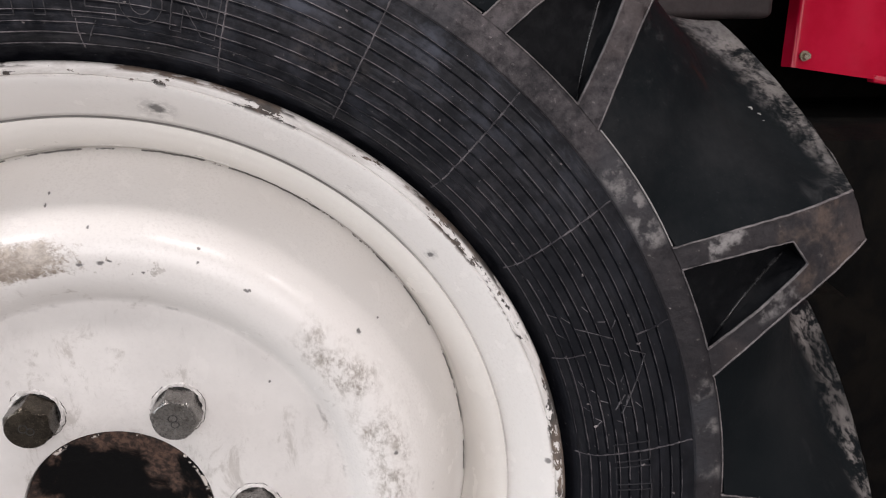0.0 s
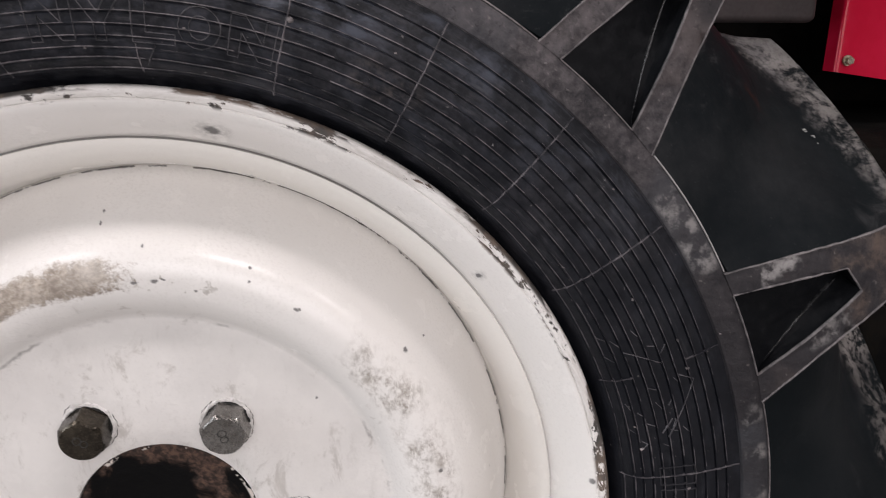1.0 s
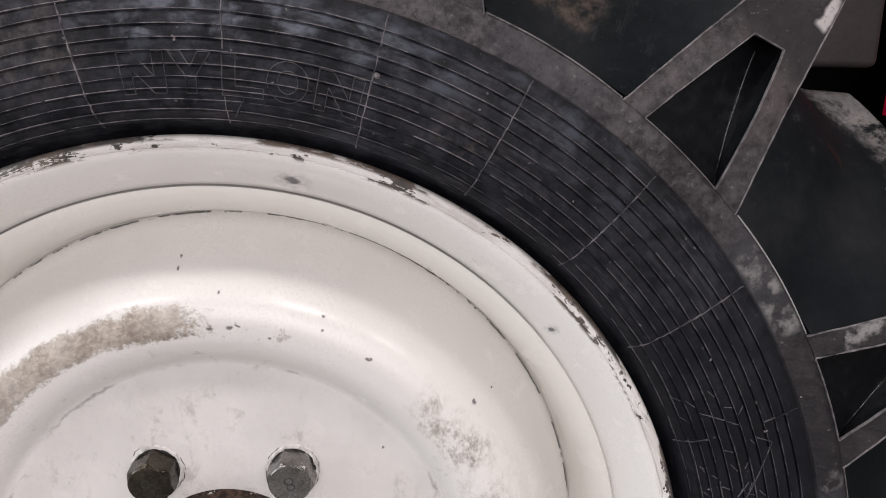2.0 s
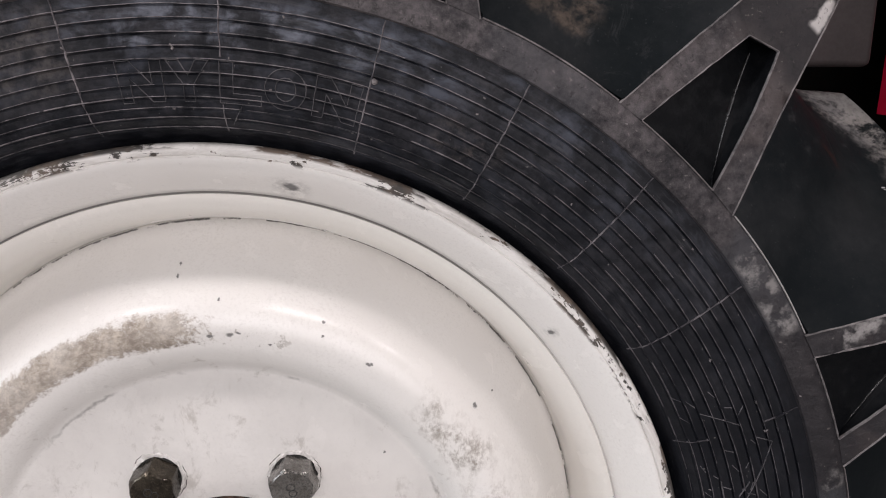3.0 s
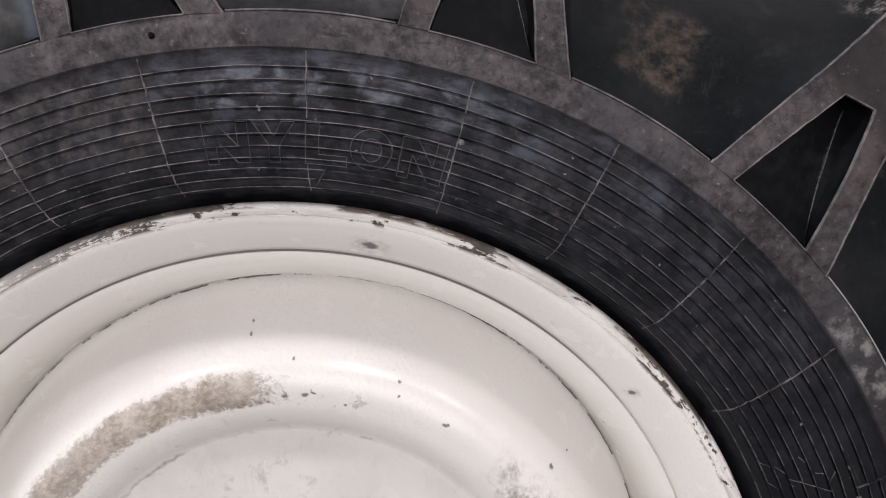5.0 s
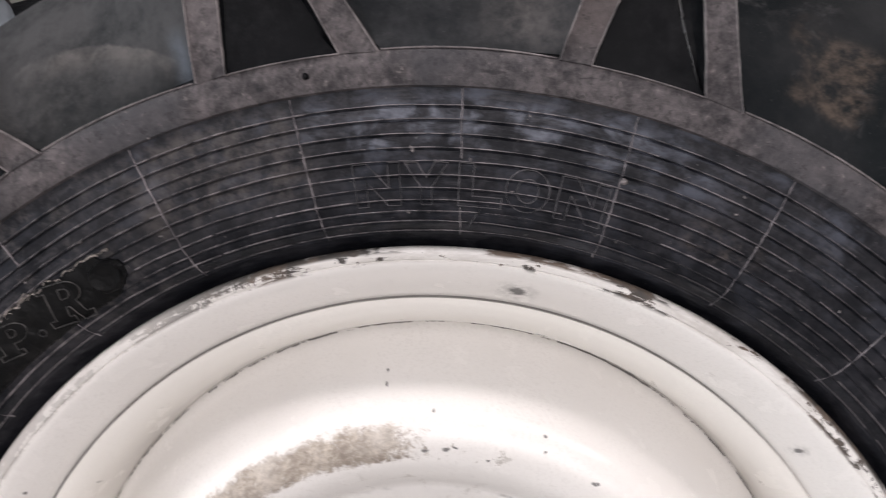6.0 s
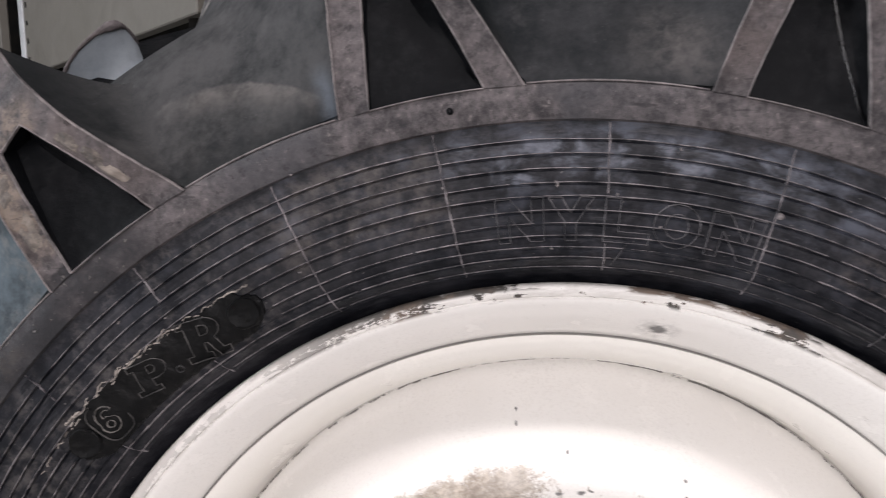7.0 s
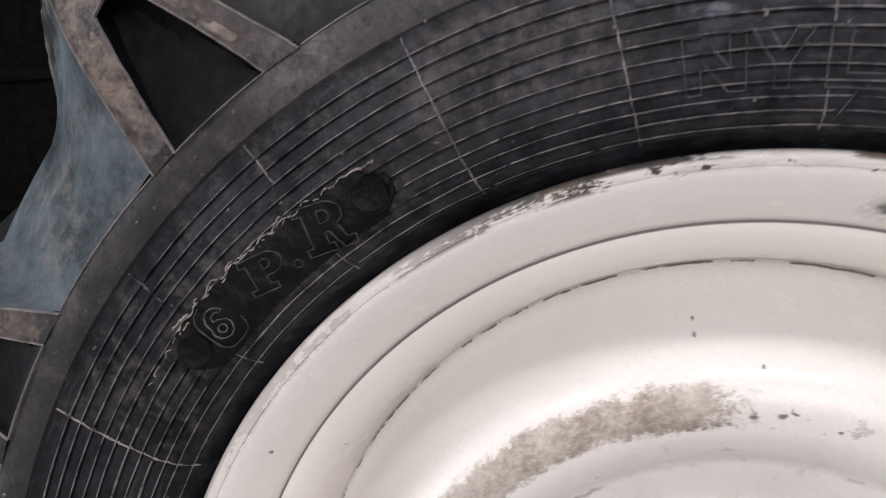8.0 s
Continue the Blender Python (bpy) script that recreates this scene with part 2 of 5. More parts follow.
        brush = n.math("MULTIPLY", n.spread(n.noise(620.0, 5.0, 0.7, wide.outputs[0]), 0.50, 0.66), n.math("MULTIPLY", n.spread(n.noise(34.0, 4.0, 0.6), 0.42, 0.62), n.spread(ang, 8.0, 62.0, 0.25, 1.0)))
        color = n.mix(n.math("MULTIPLY", brush, 0.55), color, (0.062, 0.062, 0.068))
        color = n.mix(n.math("MULTIPLY", n.spread(n.noise(640.0, 2.0, 0.5), 0.72, 0.77), 0.7), color, (0.16, 0.15, 0.145))
        color = n.mix(n.math("MULTIPLY", bright, chalk), color, (0.190, 0.200, 0.235))
    n.bump(n.math("ADD", n.math("MULTIPLY", fine, 0.8), n.math("MULTIPLY", n.noise(75.0, 4.0), 1.4)), relief, 0.0012)
    return n.done(color, n.spread(mask, 0.0, 0.8, gloss, 0.9), 0.0, spec)


RUBBER = rubber("black_tyre_rubber", 0.31, 0.42, 0.70, (0.0040, 0.0047, 0.0071), (0.123, 0.118, 0.132), gloss=0.46, chalk=0.75, spec=0.17, side_shade=0.22)
RUBBER_DUSTY = rubber("dusty_tyre_rubber", 0.90, 0.36, 0.68, (0.0125, 0.0115, 0.0138), (0.190, 0.170, 0.173), gloss=0.52, spec=0.26, scuff=True, side_shade=0.10, relief=0.75, mottle=0.14)
RUBBER_FLOOR = rubber("groove_rubber", 0.30, 0.45, 0.70, (0.0050, 0.0068, 0.0080), (0.148, 0.145, 0.148), gloss=0.66, tread=True, spec=0.06, side_shade=0.4)
# the darkest rubber, for the lug pockets and the far lugs' flanks
RUBBER_DARK = rubber("deep_black_rubber", 0.13, 0.44, 0.72, (0.0018, 0.0022, 0.0030), (0.085, 0.085, 0.09), gloss=0.50, spec=0.09, relief=0.4)
# curled nose: the sky's reflection is put into a pale blue-grey base
RUBBER_SMOOTH = rubber("sky_tinted_rubber", 0.55, 0.34, 0.70, (0.20, 0.225, 0.25), (0.40, 0.435, 0.47), 0.30, spec=0.6)
FLASH = rubber("pale_rubber_flash", 0.95, 0.36, 0.66, (0.060, 0.056, 0.058), (0.32, 0.288, 0.286), 0.6)
# dusty ribs, made paler to carry the light on their edges
RIB_PALE = rubber("dusty_lit_rib_rubber", 1.0, 0.38, 0.64, (0.012, 0.0120, 0.016), (0.31, 0.283, 0.293), 0.42, mottle=0.25, climb=True)
FLASH_DIM = rubber("dull_pocket_crease", 0.35, 0.42, 0.70, (0.008, 0.0082, 0.009), (0.12, 0.118, 0.12), 0.24, spec=0.6)
LETTER_DIM = rubber("dull_letter_edge", 0.9, 0.38, 0.64, (0.020, 0.0200, 0.023), (0.175, 0.166, 0.176), 0.42, spec=0.35)
# letter outlines paler than the plate, for the glint along their edges
LETTER_PALE = rubber("pale_letter_edge", 0.95, 0.34, 0.62, (0.012, 0.012, 0.013), (0.200, 0.186, 0.175), 0.4, spec=0.3, mottle=0.3)
LETTER = rubber("glinting_letter_edge", 0.9, 0.36, 0.64, (0.009, 0.009, 0.010), (0.105, 0.100, 0.097), 0.38, spec=0.35, mottle=0.3)
GLOSSY_BLACK = rubber("glossy_black_rubber", 0.16, 0.46, 0.72, (0.0022, 0.0024, 0.0028), (0.07, 0.065, 0.062), 0.33, spec=0.15, relief=0.5)
FLASH_PALE = rubber("torn_pale_rubber", 1.0, 0.28, 0.60, (0.045, 0.041, 0.038), (0.37, 0.33, 0.30), 0.6)
EDGE_PALE = rubber("rubbed_pale_edge", 1.0, 0.25, 0.5, (0.10, 0.098, 0.098), (0.40, 0.385, 0.38), 0.6)


def wheel_paint():
    n = Nodes("chipped_white_wheel_paint")
    rho, ang, x, z = n.polar()
    bowl = n.polar(-0.0006)[0]
    big = n.noise(13.0, 3.0, 0.5)
    fine = n.noise(420.0, 5.0, 0.65)
    mid = n.noise(85.0, 5.0, 0.6)
    white = n.mix(n.spread(big, 0.35, 0.65), (0.785, 0.762, 0.730), (0.83, 0.808, 0.778))
    white = n.mix(n.math("MULTIPLY", n.spread(n.noise(11.0, 3.0, 0.55, warp=1.0), 0.45, 0.75), 0.05), white, (0.40, 0.37, 0.34))

    grain = n.math("MULTIPLY", n.spread(n.noise(900.0, 4.0, 0.7), 0.45, 0.75), n.spread(n.noise(26.0, 5.0, 0.65), 0.30, 0.72))
    white = n.mix(n.math("MULTIPLY", grain, 0.22), white, (0.36, 0.33, 0.29))
    rubbed = n.spread(n.noise(120.0, 6.0, 0.72, n.scaled(n.place, (1.0, 1.0, 1.0)), 1.2), 0.64, 0.74)
    white = n.mix(n.math("MULTIPLY", n.math("MULTIPLY", rubbed, n.spread(n.noise(18.0, 3.0), 0.45, 0.62)), 0.28), white, (0.33, 0.30, 0.265))

    def band(value, lo, hi, soft):
        return n.math("MULTIPLY", n.spread(value, lo - soft, lo + soft), n.spread(value, hi - soft, hi + soft, 1.0, 0.0))

    wob = n.math("ADD", rho, n.math("MULTIPLY", n.math("SUBTRACT", n.noise(75.0, 7.0, 0.72), 0.5), 0.014))
    wang = n.math("ADD", ang, n.math("MULTIPLY", n.math("SUBTRACT", n.noise(48.0, 5.0, 0.65), 0.5), 16.0))
    # the tan scuff of dried mud on the crown of the dish
    mudwob = n.math("ADD", rho, n.math("MULTIPLY", n.math("SUBTRACT", n.noise(60.0, 3.0, 0.6), 0.5), 0.010))
    comb0 = n.t.nodes.new("ShaderNodeCombineXYZ")
    n.put(comb0.inputs[0], rho)
    n.put(comb0.inputs[1], n.math("MULTIPLY", ang, 0.0010))
    scrape = n.noise(420.0, 6.0, 0.75, comb0.outputs[0], 0.8)
    thin = n.math("MULTIPLY", n.spread(wang, 86.0, 104.0, 0.0, 0.0024), 1.0)
    mud = n.math("MULTIPLY", n.math("MULTIPLY", n.spread(n.math("SUBTRACT", mudwob, thin), 0.0962, 0.1012), n.spread(n.math("SUBTRACT", mudwob, thin), 0.1075, 0.1140, 1.0, 0.0)), n.math("MULTIPLY", n.spread(wang, 82.0, 100.0), n.spread(wang, 146.0, 156.0, 1.0, 0.0)))
    mud = n.spread(n.math("ADD", mud, n.math("ADD", n.math("MULTIPLY", n.math("SUBTRACT", n.noise(520.0, 6.0, 0.8), 0.5), 1.7), n.math("MULTIPLY", n.math("SUBTRACT", scrape, 0.5), 1.3))), 0.34, 0.86)
    mudtone = n.mix(n.spread(n.math("ADD", n.math("MULTIPLY", n.noise(560.0, 5.0, 0.75), 0.35), n.math("ADD", n.math("MULTIPLY", scrape, 0.35), n.math("MULTIPLY", mid, 0.30))), 0.40, 0.62), (0.21, 0.168, 0.130), (0.54, 0.475, 0.40))
    mudtone = n.mix(n.math("MULTIPLY", n.spread(wob, 0.1000, 0.1034, 0.90, 0.0), n.spread(mid, 0.38, 0.55)), mudtone, (0.13, 0.092, 0.062))
    color = n.mix(n.math("MULTIPLY", mud, n.spread(n.noise(32.0, 4.0, 0.6), 0.30, 0.60, 0.55, 0.90)), white, mudtone)
    # black rubbed scuffs beside it and on the opposite shoulder
    rub = n.math("MULTIPLY", band(wob, 0.0975, 0.1125, 0.004), band(wang, 1.0, 44.0, 5.0))
    rub = n.math("MULTIPLY", rub, n.math("MULTIPLY", n.spread(n.noise(70.0, 4.0, 0.6), 0.34, 0.54), n.spread(n.math("ADD", n.math("MULTIPLY", n.noise(260.0, 6.0, 0.75, n.scaled(n.place, (1.3, 1.0, 0.6)), 0.4), 0.6), n.math("MULTIPLY", fine, 0.4)), 0.41, 0.62)))
    rub2 = n.math("MULTIPLY", band(wob, 0.1000, 0.1060, 0.0015), band(wang, 76.0, 92.0, 4.0))
    rub2 = n.math("MULTIPLY", rub2, n.spread(n.noise(260.0, 5.0, 0.7), 0.56, 0.64))
    rub3 = n.math("MULTIPLY", band(wob, 0.083, 0.0965, 0.003), n.spread(n.noise(80.0, 6.0, 0.75, warp=1.2), 0.55, 0.74))
    smear = n.math("MULTIPLY", n.spread(rho, 0.07, 0.086, 0.8, 0.0), n.spread(n.noise(60.0, 7.0, 0.78, n.scaled(n.place, (1.5, 1.0, 0.8)), 0.4), 0.53, 0.67))
    scuff = n.math("MAXIMUM", n.math("MAXIMUM", rub, rub2), n.math("MULTIPLY", n.math("MAXIMUM", rub3, smear), 0.7))
    color = n.mix(n.math("MULTIPLY", scuff, 0.80), color, n.mix(mid, (0.10, 0.082, 0.065), (0.40, 0.35, 0.29)))
    # the flat centre, greyed for the lesser light in its recess
    color = n.mix(n.math("MULTIPLY", n.spread(rho, 0.080, 0.100, 1.0, 0.0), n.spread(n.noise(40.0, 5.0, 0.65), 0.25, 0.75, 0.14, 0.38)), color, (0.45, 0.43, 0.415))
    # single paint chips: radius, angle, size
    wx = n.math("ADD", x, n.math("MULTIPLY", n.math("SUBTRACT", n.noise(500.0, 3.0), 0.5), 0.0018))
    wz = n.math("ADD", z, n.math("MULTIPLY", n.math("SUBTRACT", n.noise(430.0, 3.0), 0.5), 0.0018))
    chips, halo = 0.0, 0.0
    for r, a, size, wide in ((0.1580, 79.1, 0.0023, 2.0), (0.1570, 40.6, 0.0019, 0.8), (0.1254, 96.0, 0.0008, 1.0), (0.1222, 96.2, 0.0008, 1.0),
                             (0.1157, 88.5, 0.0009, 1.0), (0.1140, 70.0, 0.0008, 1.3), (0.1095, 69.3, 0.0007, 1.0), (0.1068, 59.5, 0.0008, 2.0),
                             (0.1175, 37.8, 0.0010, 1.5), (0.1240, 36.1, 0.0007, 1.0), (0.1645, 7.4, 0.0018, 1.0), (0.0791, 41.6, 0.0008, 1.0),
                             (0.1595, 146.0, 0.0010, 1.0), (0.1436, 143.2, 0.0009, 1.0), (0.1085, 13.4, 0.0015, 1.0), (0.1036, 90.0, 0.0011, 1.8),
                             (0.1040, 86.2, 0.0012, 1.6), (0.1048, 84.6, 0.0009, 1.4), (0.1020, 78.5, 0.0007, 1.5), (0.1075, 59.0, 0.0008, 1.2)):
        px, pz = r * math.cos(radians(a)), r * math.sin(radians(a))
        tx, tz = -math.sin(radians(a)), math.cos(radians(a))
        dx, dz = n.math("SUBTRACT", wx, px), n.math("SUBTRACT", wz, pz)
        along = n.math("DIVIDE", n.math("ADD", n.math("MULTIPLY", dx, tx), n.math("MULTIPLY", dz, tz)), wide)
        across = n.math("SUBTRACT", n.math("MULTIPLY", dx, tz), n.math("MULTIPLY", dz, tx))
        dist = n.math("SQRT", n.math("ADD", n.math("MULTIPLY", along, along), n.math("MULTIPLY", across, across)))
        chips = n.math("MAXIMUM", chips, n.spread(dist, size * 0.35, size * 0.85, 1.0, 0.0))
        if size > 0.0018:
            halo = n.math("MAXIMUM", halo, n.spread(dist, size * 0.8, size * 2.1, 1.0, 0.0))
    color = n.mix(n.math("MULTIPLY", n.math("MULTIPLY", halo, n.spread(n.noise(330.0, 5.0, 0.7), 0.40, 0.60)), 0.42), color, (0.36, 0.345, 0.33))
    color = n.mix(n.math("MULTIPLY", chips, 0.9), color, n.mix(mid, (0.055, 0.052, 0.05), (0.22, 0.215, 0.21)))
    # the hollow of the rim, a creamier tone than the flange
    color = n.mix(n.math("MULTIPLY", band(bowl, 0.1380, 0.1517, 0.0003), 0.55), color, n.mix(big, (0.73, 0.70, 0.635), (0.77, 0.745, 0.69)))
    # the lip of the flange, knocked bare and rusty in flakes
    comb = n.t.nodes.new("ShaderNodeCombineXYZ")
    n.put(comb.inputs[0], rho)
    n.put(comb.inputs[1], n.math("MULTIPLY", ang, 0.0006))
    flake = n.noise(230.0, 6.0, 0.72, comb.outputs[0], 0.6)
    region = n.spread(n.noise(16.0, 3.0, 0.6), 0.42, 0.60, -0.075, 0.035)
    lip = n.math("MULTIPLY", n.spread(rho, 0.1652, 0.1670), n.spread(n.math("ADD", n.math("ADD", n.math("MULTIPLY", flake, 0.72), n.math("MULTIPLY", fine, 0.28)), region), 0.512, 0.526))
    top = n.math("MULTIPLY", n.spread(rho, 0.1686, 0.1698), n.spread(n.math("ADD", n.noise(140.0, 5.0, 0.7, comb.outputs[0]), region), 0.42, 0.50))
    grimy = n.math("MULTIPLY", n.spread(rho, 0.1655, 0.1668), n.math("MULTIPLY", n.spread(n.noise(120.0, 6.0, 0.75, comb.outputs[0], 0.5), 0.40, 0.62), n.spread(ang, 100.0, 122.0, 1.0, 0.35)))
    color = n.mix(n.math("MULTIPLY", grimy, 0.55), color, n.mix(mid, (0.34, 0.305, 0.27), (0.56, 0.53, 0.50)))
    bare = n.math("MULTIPLY", n.math("MAXIMUM", lip, top), n.spread(ang, 104.0, 128.0, 1.0, 0.30))
    color = n.mix(n.math("MULTIPLY", bare, 0.93), color, n.mix(n.spread(mid, 0.4, 0.65), (0.022, 0.018, 0.015), (0.13, 0.09, 0.065)))
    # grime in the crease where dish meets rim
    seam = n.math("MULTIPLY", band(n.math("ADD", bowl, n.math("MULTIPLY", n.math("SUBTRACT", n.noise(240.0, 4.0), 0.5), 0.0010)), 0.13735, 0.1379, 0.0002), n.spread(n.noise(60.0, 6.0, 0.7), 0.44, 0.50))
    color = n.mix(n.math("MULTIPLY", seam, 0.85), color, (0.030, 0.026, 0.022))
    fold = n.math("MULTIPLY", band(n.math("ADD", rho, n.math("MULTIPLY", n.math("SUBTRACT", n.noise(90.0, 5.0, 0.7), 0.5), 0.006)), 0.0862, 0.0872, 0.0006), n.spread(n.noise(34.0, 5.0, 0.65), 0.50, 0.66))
    # crease: the shadow line at the rim's step, put into the paint
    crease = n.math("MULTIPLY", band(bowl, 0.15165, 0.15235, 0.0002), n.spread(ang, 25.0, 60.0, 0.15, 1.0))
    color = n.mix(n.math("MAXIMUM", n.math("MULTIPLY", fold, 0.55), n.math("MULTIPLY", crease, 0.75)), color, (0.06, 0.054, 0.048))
    worn = n.math("MAXIMUM", n.math("MAXIMUM", chips, bare), n.math("MAXIMUM", mud, scuff))
    rough = n.math("ADD", n.spread(worn, 0.0, 0.7, 0.30, 0.72), n.math("MULTIPLY", n.math("SUBTRACT", mid, 0.5), 0.14))
    n.put(n.bsdf.inputs["Coat Weight"], n.spread(worn, 0.0, 0.5, 0.46, 0.0))
    n.put(n.bsdf.inputs["Coat Roughness"], n.spread(n.noise(60.0, 5.0, 0.6), 0.35, 0.70, 0.13, 0.30))
    n.bump(n.math("SUBTRACT", n.math("ADD", n.math("MULTIPLY", fine, 0.10), n.math("MULTIPLY", n.noise(45.0, 2.0), 0.55)), n.math("MULTIPLY", worn, 0.5)), 0.30, 0.0009)
    return n.done(color, rough, 0.0, 0.25)


def simple(name, a, b, scale=60.0, rough=(0.4, 0.6), metal=0.0, bump=0.15, dist=0.001, lo=0.4, hi=0.62):
    n = Nodes(name)
    f = n.noise(scale, 6.0, 0.65, warp=0.5)
    g = n.noise(scale * 7, 4.0, 0.6)
    n.bump(n.math("ADD", f, n.math("MULTIPLY", g, 0.5)), bump, dist)
    return n.done(n.mix(n.spread(n.math("ADD", n.math("MULTIPLY", f, 0.75), n.math("MULTIPLY", g, 0.25)), lo, hi), a, b), n.spread(g, 0.3, 0.7, *rough), metal)


PAINT = wheel_paint()
BOLT_STEEL = simple("blackened_bolt_steel", (0.13, 0.122, 0.113), (0.30, 0.29, 0.278), 130.0, (0.20, 0.36), 0.85, 0.25, 0.0005, 0.28, 0.72)
BOLT_DARK = simple("oily_dark_bolt_steel", (0.022, 0.018, 0.014), (0.085, 0.072, 0.055), 130.0, (0.15, 0.32), 0.75, 0.25, 0.0005, 0.28, 0.72)
MARK = simple("stamped_mark_dark", (0.012, 0.012, 0.011), (0.03, 0.028, 0.026), 300.0, (0.6, 0.8))


def hub_rust():
    n = Nodes("rusty_hub_cap")
    rho, ang, x, z = n.polar()
    f = n.noise(70.0, 6.0, 0.7, warp=0.8)
    g = n.noise(420.0, 5.0, 0.65)
    edge_rust = n.spread(n.math("ADD", rho, n.math("ADD", n.math("MULTIPLY", n.math("SUBTRACT", f, 0.5), 0.030), n.math("MULTIPLY", n.math("SUBTRACT", n.noise(38.0, 3.0, 0.5), 0.5), 0.075))), 0.0265, 0.0345)
    color = n.mix(edge_rust, (0.0022, 0.0022, 0.0025), n.mix(n.spread(g, 0.38, 0.64), (0.018, 0.010, 0.007), (0.105, 0.060, 0.042)))
    bare = n.math("MULTIPLY", n.spread(rho, 0.0330, 0.0338), n.spread(n.noise(150.0, 4.0, 0.7), 0.56, 0.60))
    color = n.mix(bare, color, (0.62, 0.57, 0.52))
    n.bump(n.math("ADD", g, f), 0.35, 0.0008)
    return n.done(color, n.spread(edge_rust, 0.0, 1.0, 0.35, 0.75), 0.0, n.spread(edge_rust, 0.0, 1.0, 0.12, 0.4))


RUST = hub_rust()
RED = simple("glossy_red_enamel", (0.37, 0.005, 0.025), (0.43, 0.008, 0.034), 12.0, (0.13, 0.18), 0.0, 0.05, 0.001)
RED.node_tree.nodes["Principled BSDF"].inputs["Specular IOR Level"].default_value = 0.3
ZINC = simple("yellow_zinc_plate", (0.24, 0.21, 0.15), (0.42, 0.39, 0.31), 300.0, (0.22, 0.4), 0.9, 0.2, 0.0005)
# near black: the shade behind the wheel is put into this colour
SHADE_BLACK = simple("shade_black_iron", (0.002, 0.002, 0.002), (0.006, 0.005, 0.004), 30.0, (0.85, 0.98), 0.0, 0.5, 0.002)
SHADE_BLACK.node_tree.nodes["Principled BSDF"].inputs["Specular IOR Level"].default_value = 0.08
BLOCK = simple("grey_brown_primer", (0.020, 0.014, 0.014), (0.030, 0.021, 0.021), 35.0, (0.6, 0.8), 0.0, 0.1, 0.001)
BOARD = simple("grey_board", (0.098, 0.090, 0.077), (0.108, 0.099, 0.086), 5.0, (0.55, 0.70), 0.0, 0.03, 0.001)
BOARD_EDGE = simple("white_board_edge", (0.30, 0.30, 0.31), (0.38, 0.38, 0.39), 40.0, (0.5, 0.7))
PAINT_FLAKE = simple("cracked_white_paint", (0.46, 0.44, 0.42), (0.76, 0.74, 0.715), 260.0, (0.4, 0.6), 0.0, 0.5, 0.0006)
CONCRETE = simple("stained_concrete", (0.27, 0.26, 0.248), (0.42, 0.405, 0.385), 3.0, (0.7, 0.9), 0.0, 0.3, 0.004)
PLASTER = simple("dingy_plaster", (0.16, 0.15, 0.14), (0.26, 0.25, 0.235), 2.5, (0.8, 0.95), 0.0, 0.2, 0.004)
STEEL = simple("white_lamp_housing", (0.6, 0.6, 0.58), (0.7, 0.7, 0.68), 20.0, (0.4, 0.5))
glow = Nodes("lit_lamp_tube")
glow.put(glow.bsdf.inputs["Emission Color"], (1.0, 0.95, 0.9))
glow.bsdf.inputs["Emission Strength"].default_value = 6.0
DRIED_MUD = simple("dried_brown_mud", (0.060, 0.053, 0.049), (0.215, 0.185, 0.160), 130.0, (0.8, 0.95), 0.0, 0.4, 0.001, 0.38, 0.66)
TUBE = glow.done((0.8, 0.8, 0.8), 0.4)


# ---- mesh helpers ----
def part(name, bm, material, parent=None, label="", smooth=35.0):
    data = bpy.data.meshes.new(name)
    bm.normal_update()
    bm.to_mesh(data)
    bm.free()
    for m in material if isinstance(material, (list, tuple)) else (material,):
        data.materials.append(m)
    if smooth:
        data.polygons.foreach_set("use_smooth", [True] * len(data.polygons))
        data.set_sharp_from_angle(angle=radians(smooth))
    ob = new(name, data)
    ob.parent = parent
    if label:
        ob["label"] = label
    return ob


def polar(rho, deg, y):
    return (rho * math.cos(radians(deg)), y, rho * math.sin(radians(deg)))


def revolve(profile, steps=360, close=False):
    """A surface of revolution about the axle from (radius, y) pairs."""
    bm = bmesh.new()
    rings = [[bm.verts.new(polar(r, 360 * k / steps, y)) for k in range(steps)] for r, y in profile]
    pairs = list(zip(rings, rings[1:])) + ([(rings[-1], rings[0])] if close else [])
    for a, b in pairs:
        for k in range(steps):
            j = (k + 1) % steps
            bm.faces.new((a[k], a[j], b[j], b[k]))
    return bm


def spline(points, per=4):
    """A smooth run of (radius, y) through the points."""
    out, p = [], [Vector(q) for q in points]
    for i in range(len(p) - 1):
        a, b, c, d = p[max(i - 1, 0)], p[i], p[i + 1], p[min(i + 2, len(p) - 1)]
        for k in range(per):
            t = k / per
            out.append(0.5 * ((2 * b) + (c - a) * t + (2 * a - 5 * b + 4 * c - d) * t * t + (3 * b - a - 3 * c + d) * t ** 3))
    return [tuple(v) for v in out] + [tuple(p[-1])]


def along(table, rho):
    """y of a profile at a radius."""
    xs, ys = zip(*table)
    return float(np.interp(rho, xs, ys))


def box_mesh(sx, sy, sz, bevel=0.0, segments=2):
    bm = bmesh.new()
    bmesh.ops.create_cube(bm, size=1.0)
    bmesh.ops.scale(bm, vec=(sx, sy, sz), verts=bm.verts)
    if bevel:
        bmesh.ops.bevel(bm, geom=bm.edges[:], offset=bevel, segments=segments, affect="EDGES", profile=0.5)
    return bm


def moved(bm, m):
    bmesh.ops.transform(bm, matrix=m, verts=bm.verts)
    return bm


def loft(bm, rows, mat=0, flip=False):
    """Quads between rows of points of equal length."""
    grid = [[bm.verts.new(p) for p in row] for row in rows]
    for a, b in zip(grid, grid[1:]):
        for i in range(len(a) - 1):
            q = (a[i], a[i + 1], b[i + 1], b[i])
            f = bm.faces.new(q[::-1] if flip else q)
            f.material_index = mat


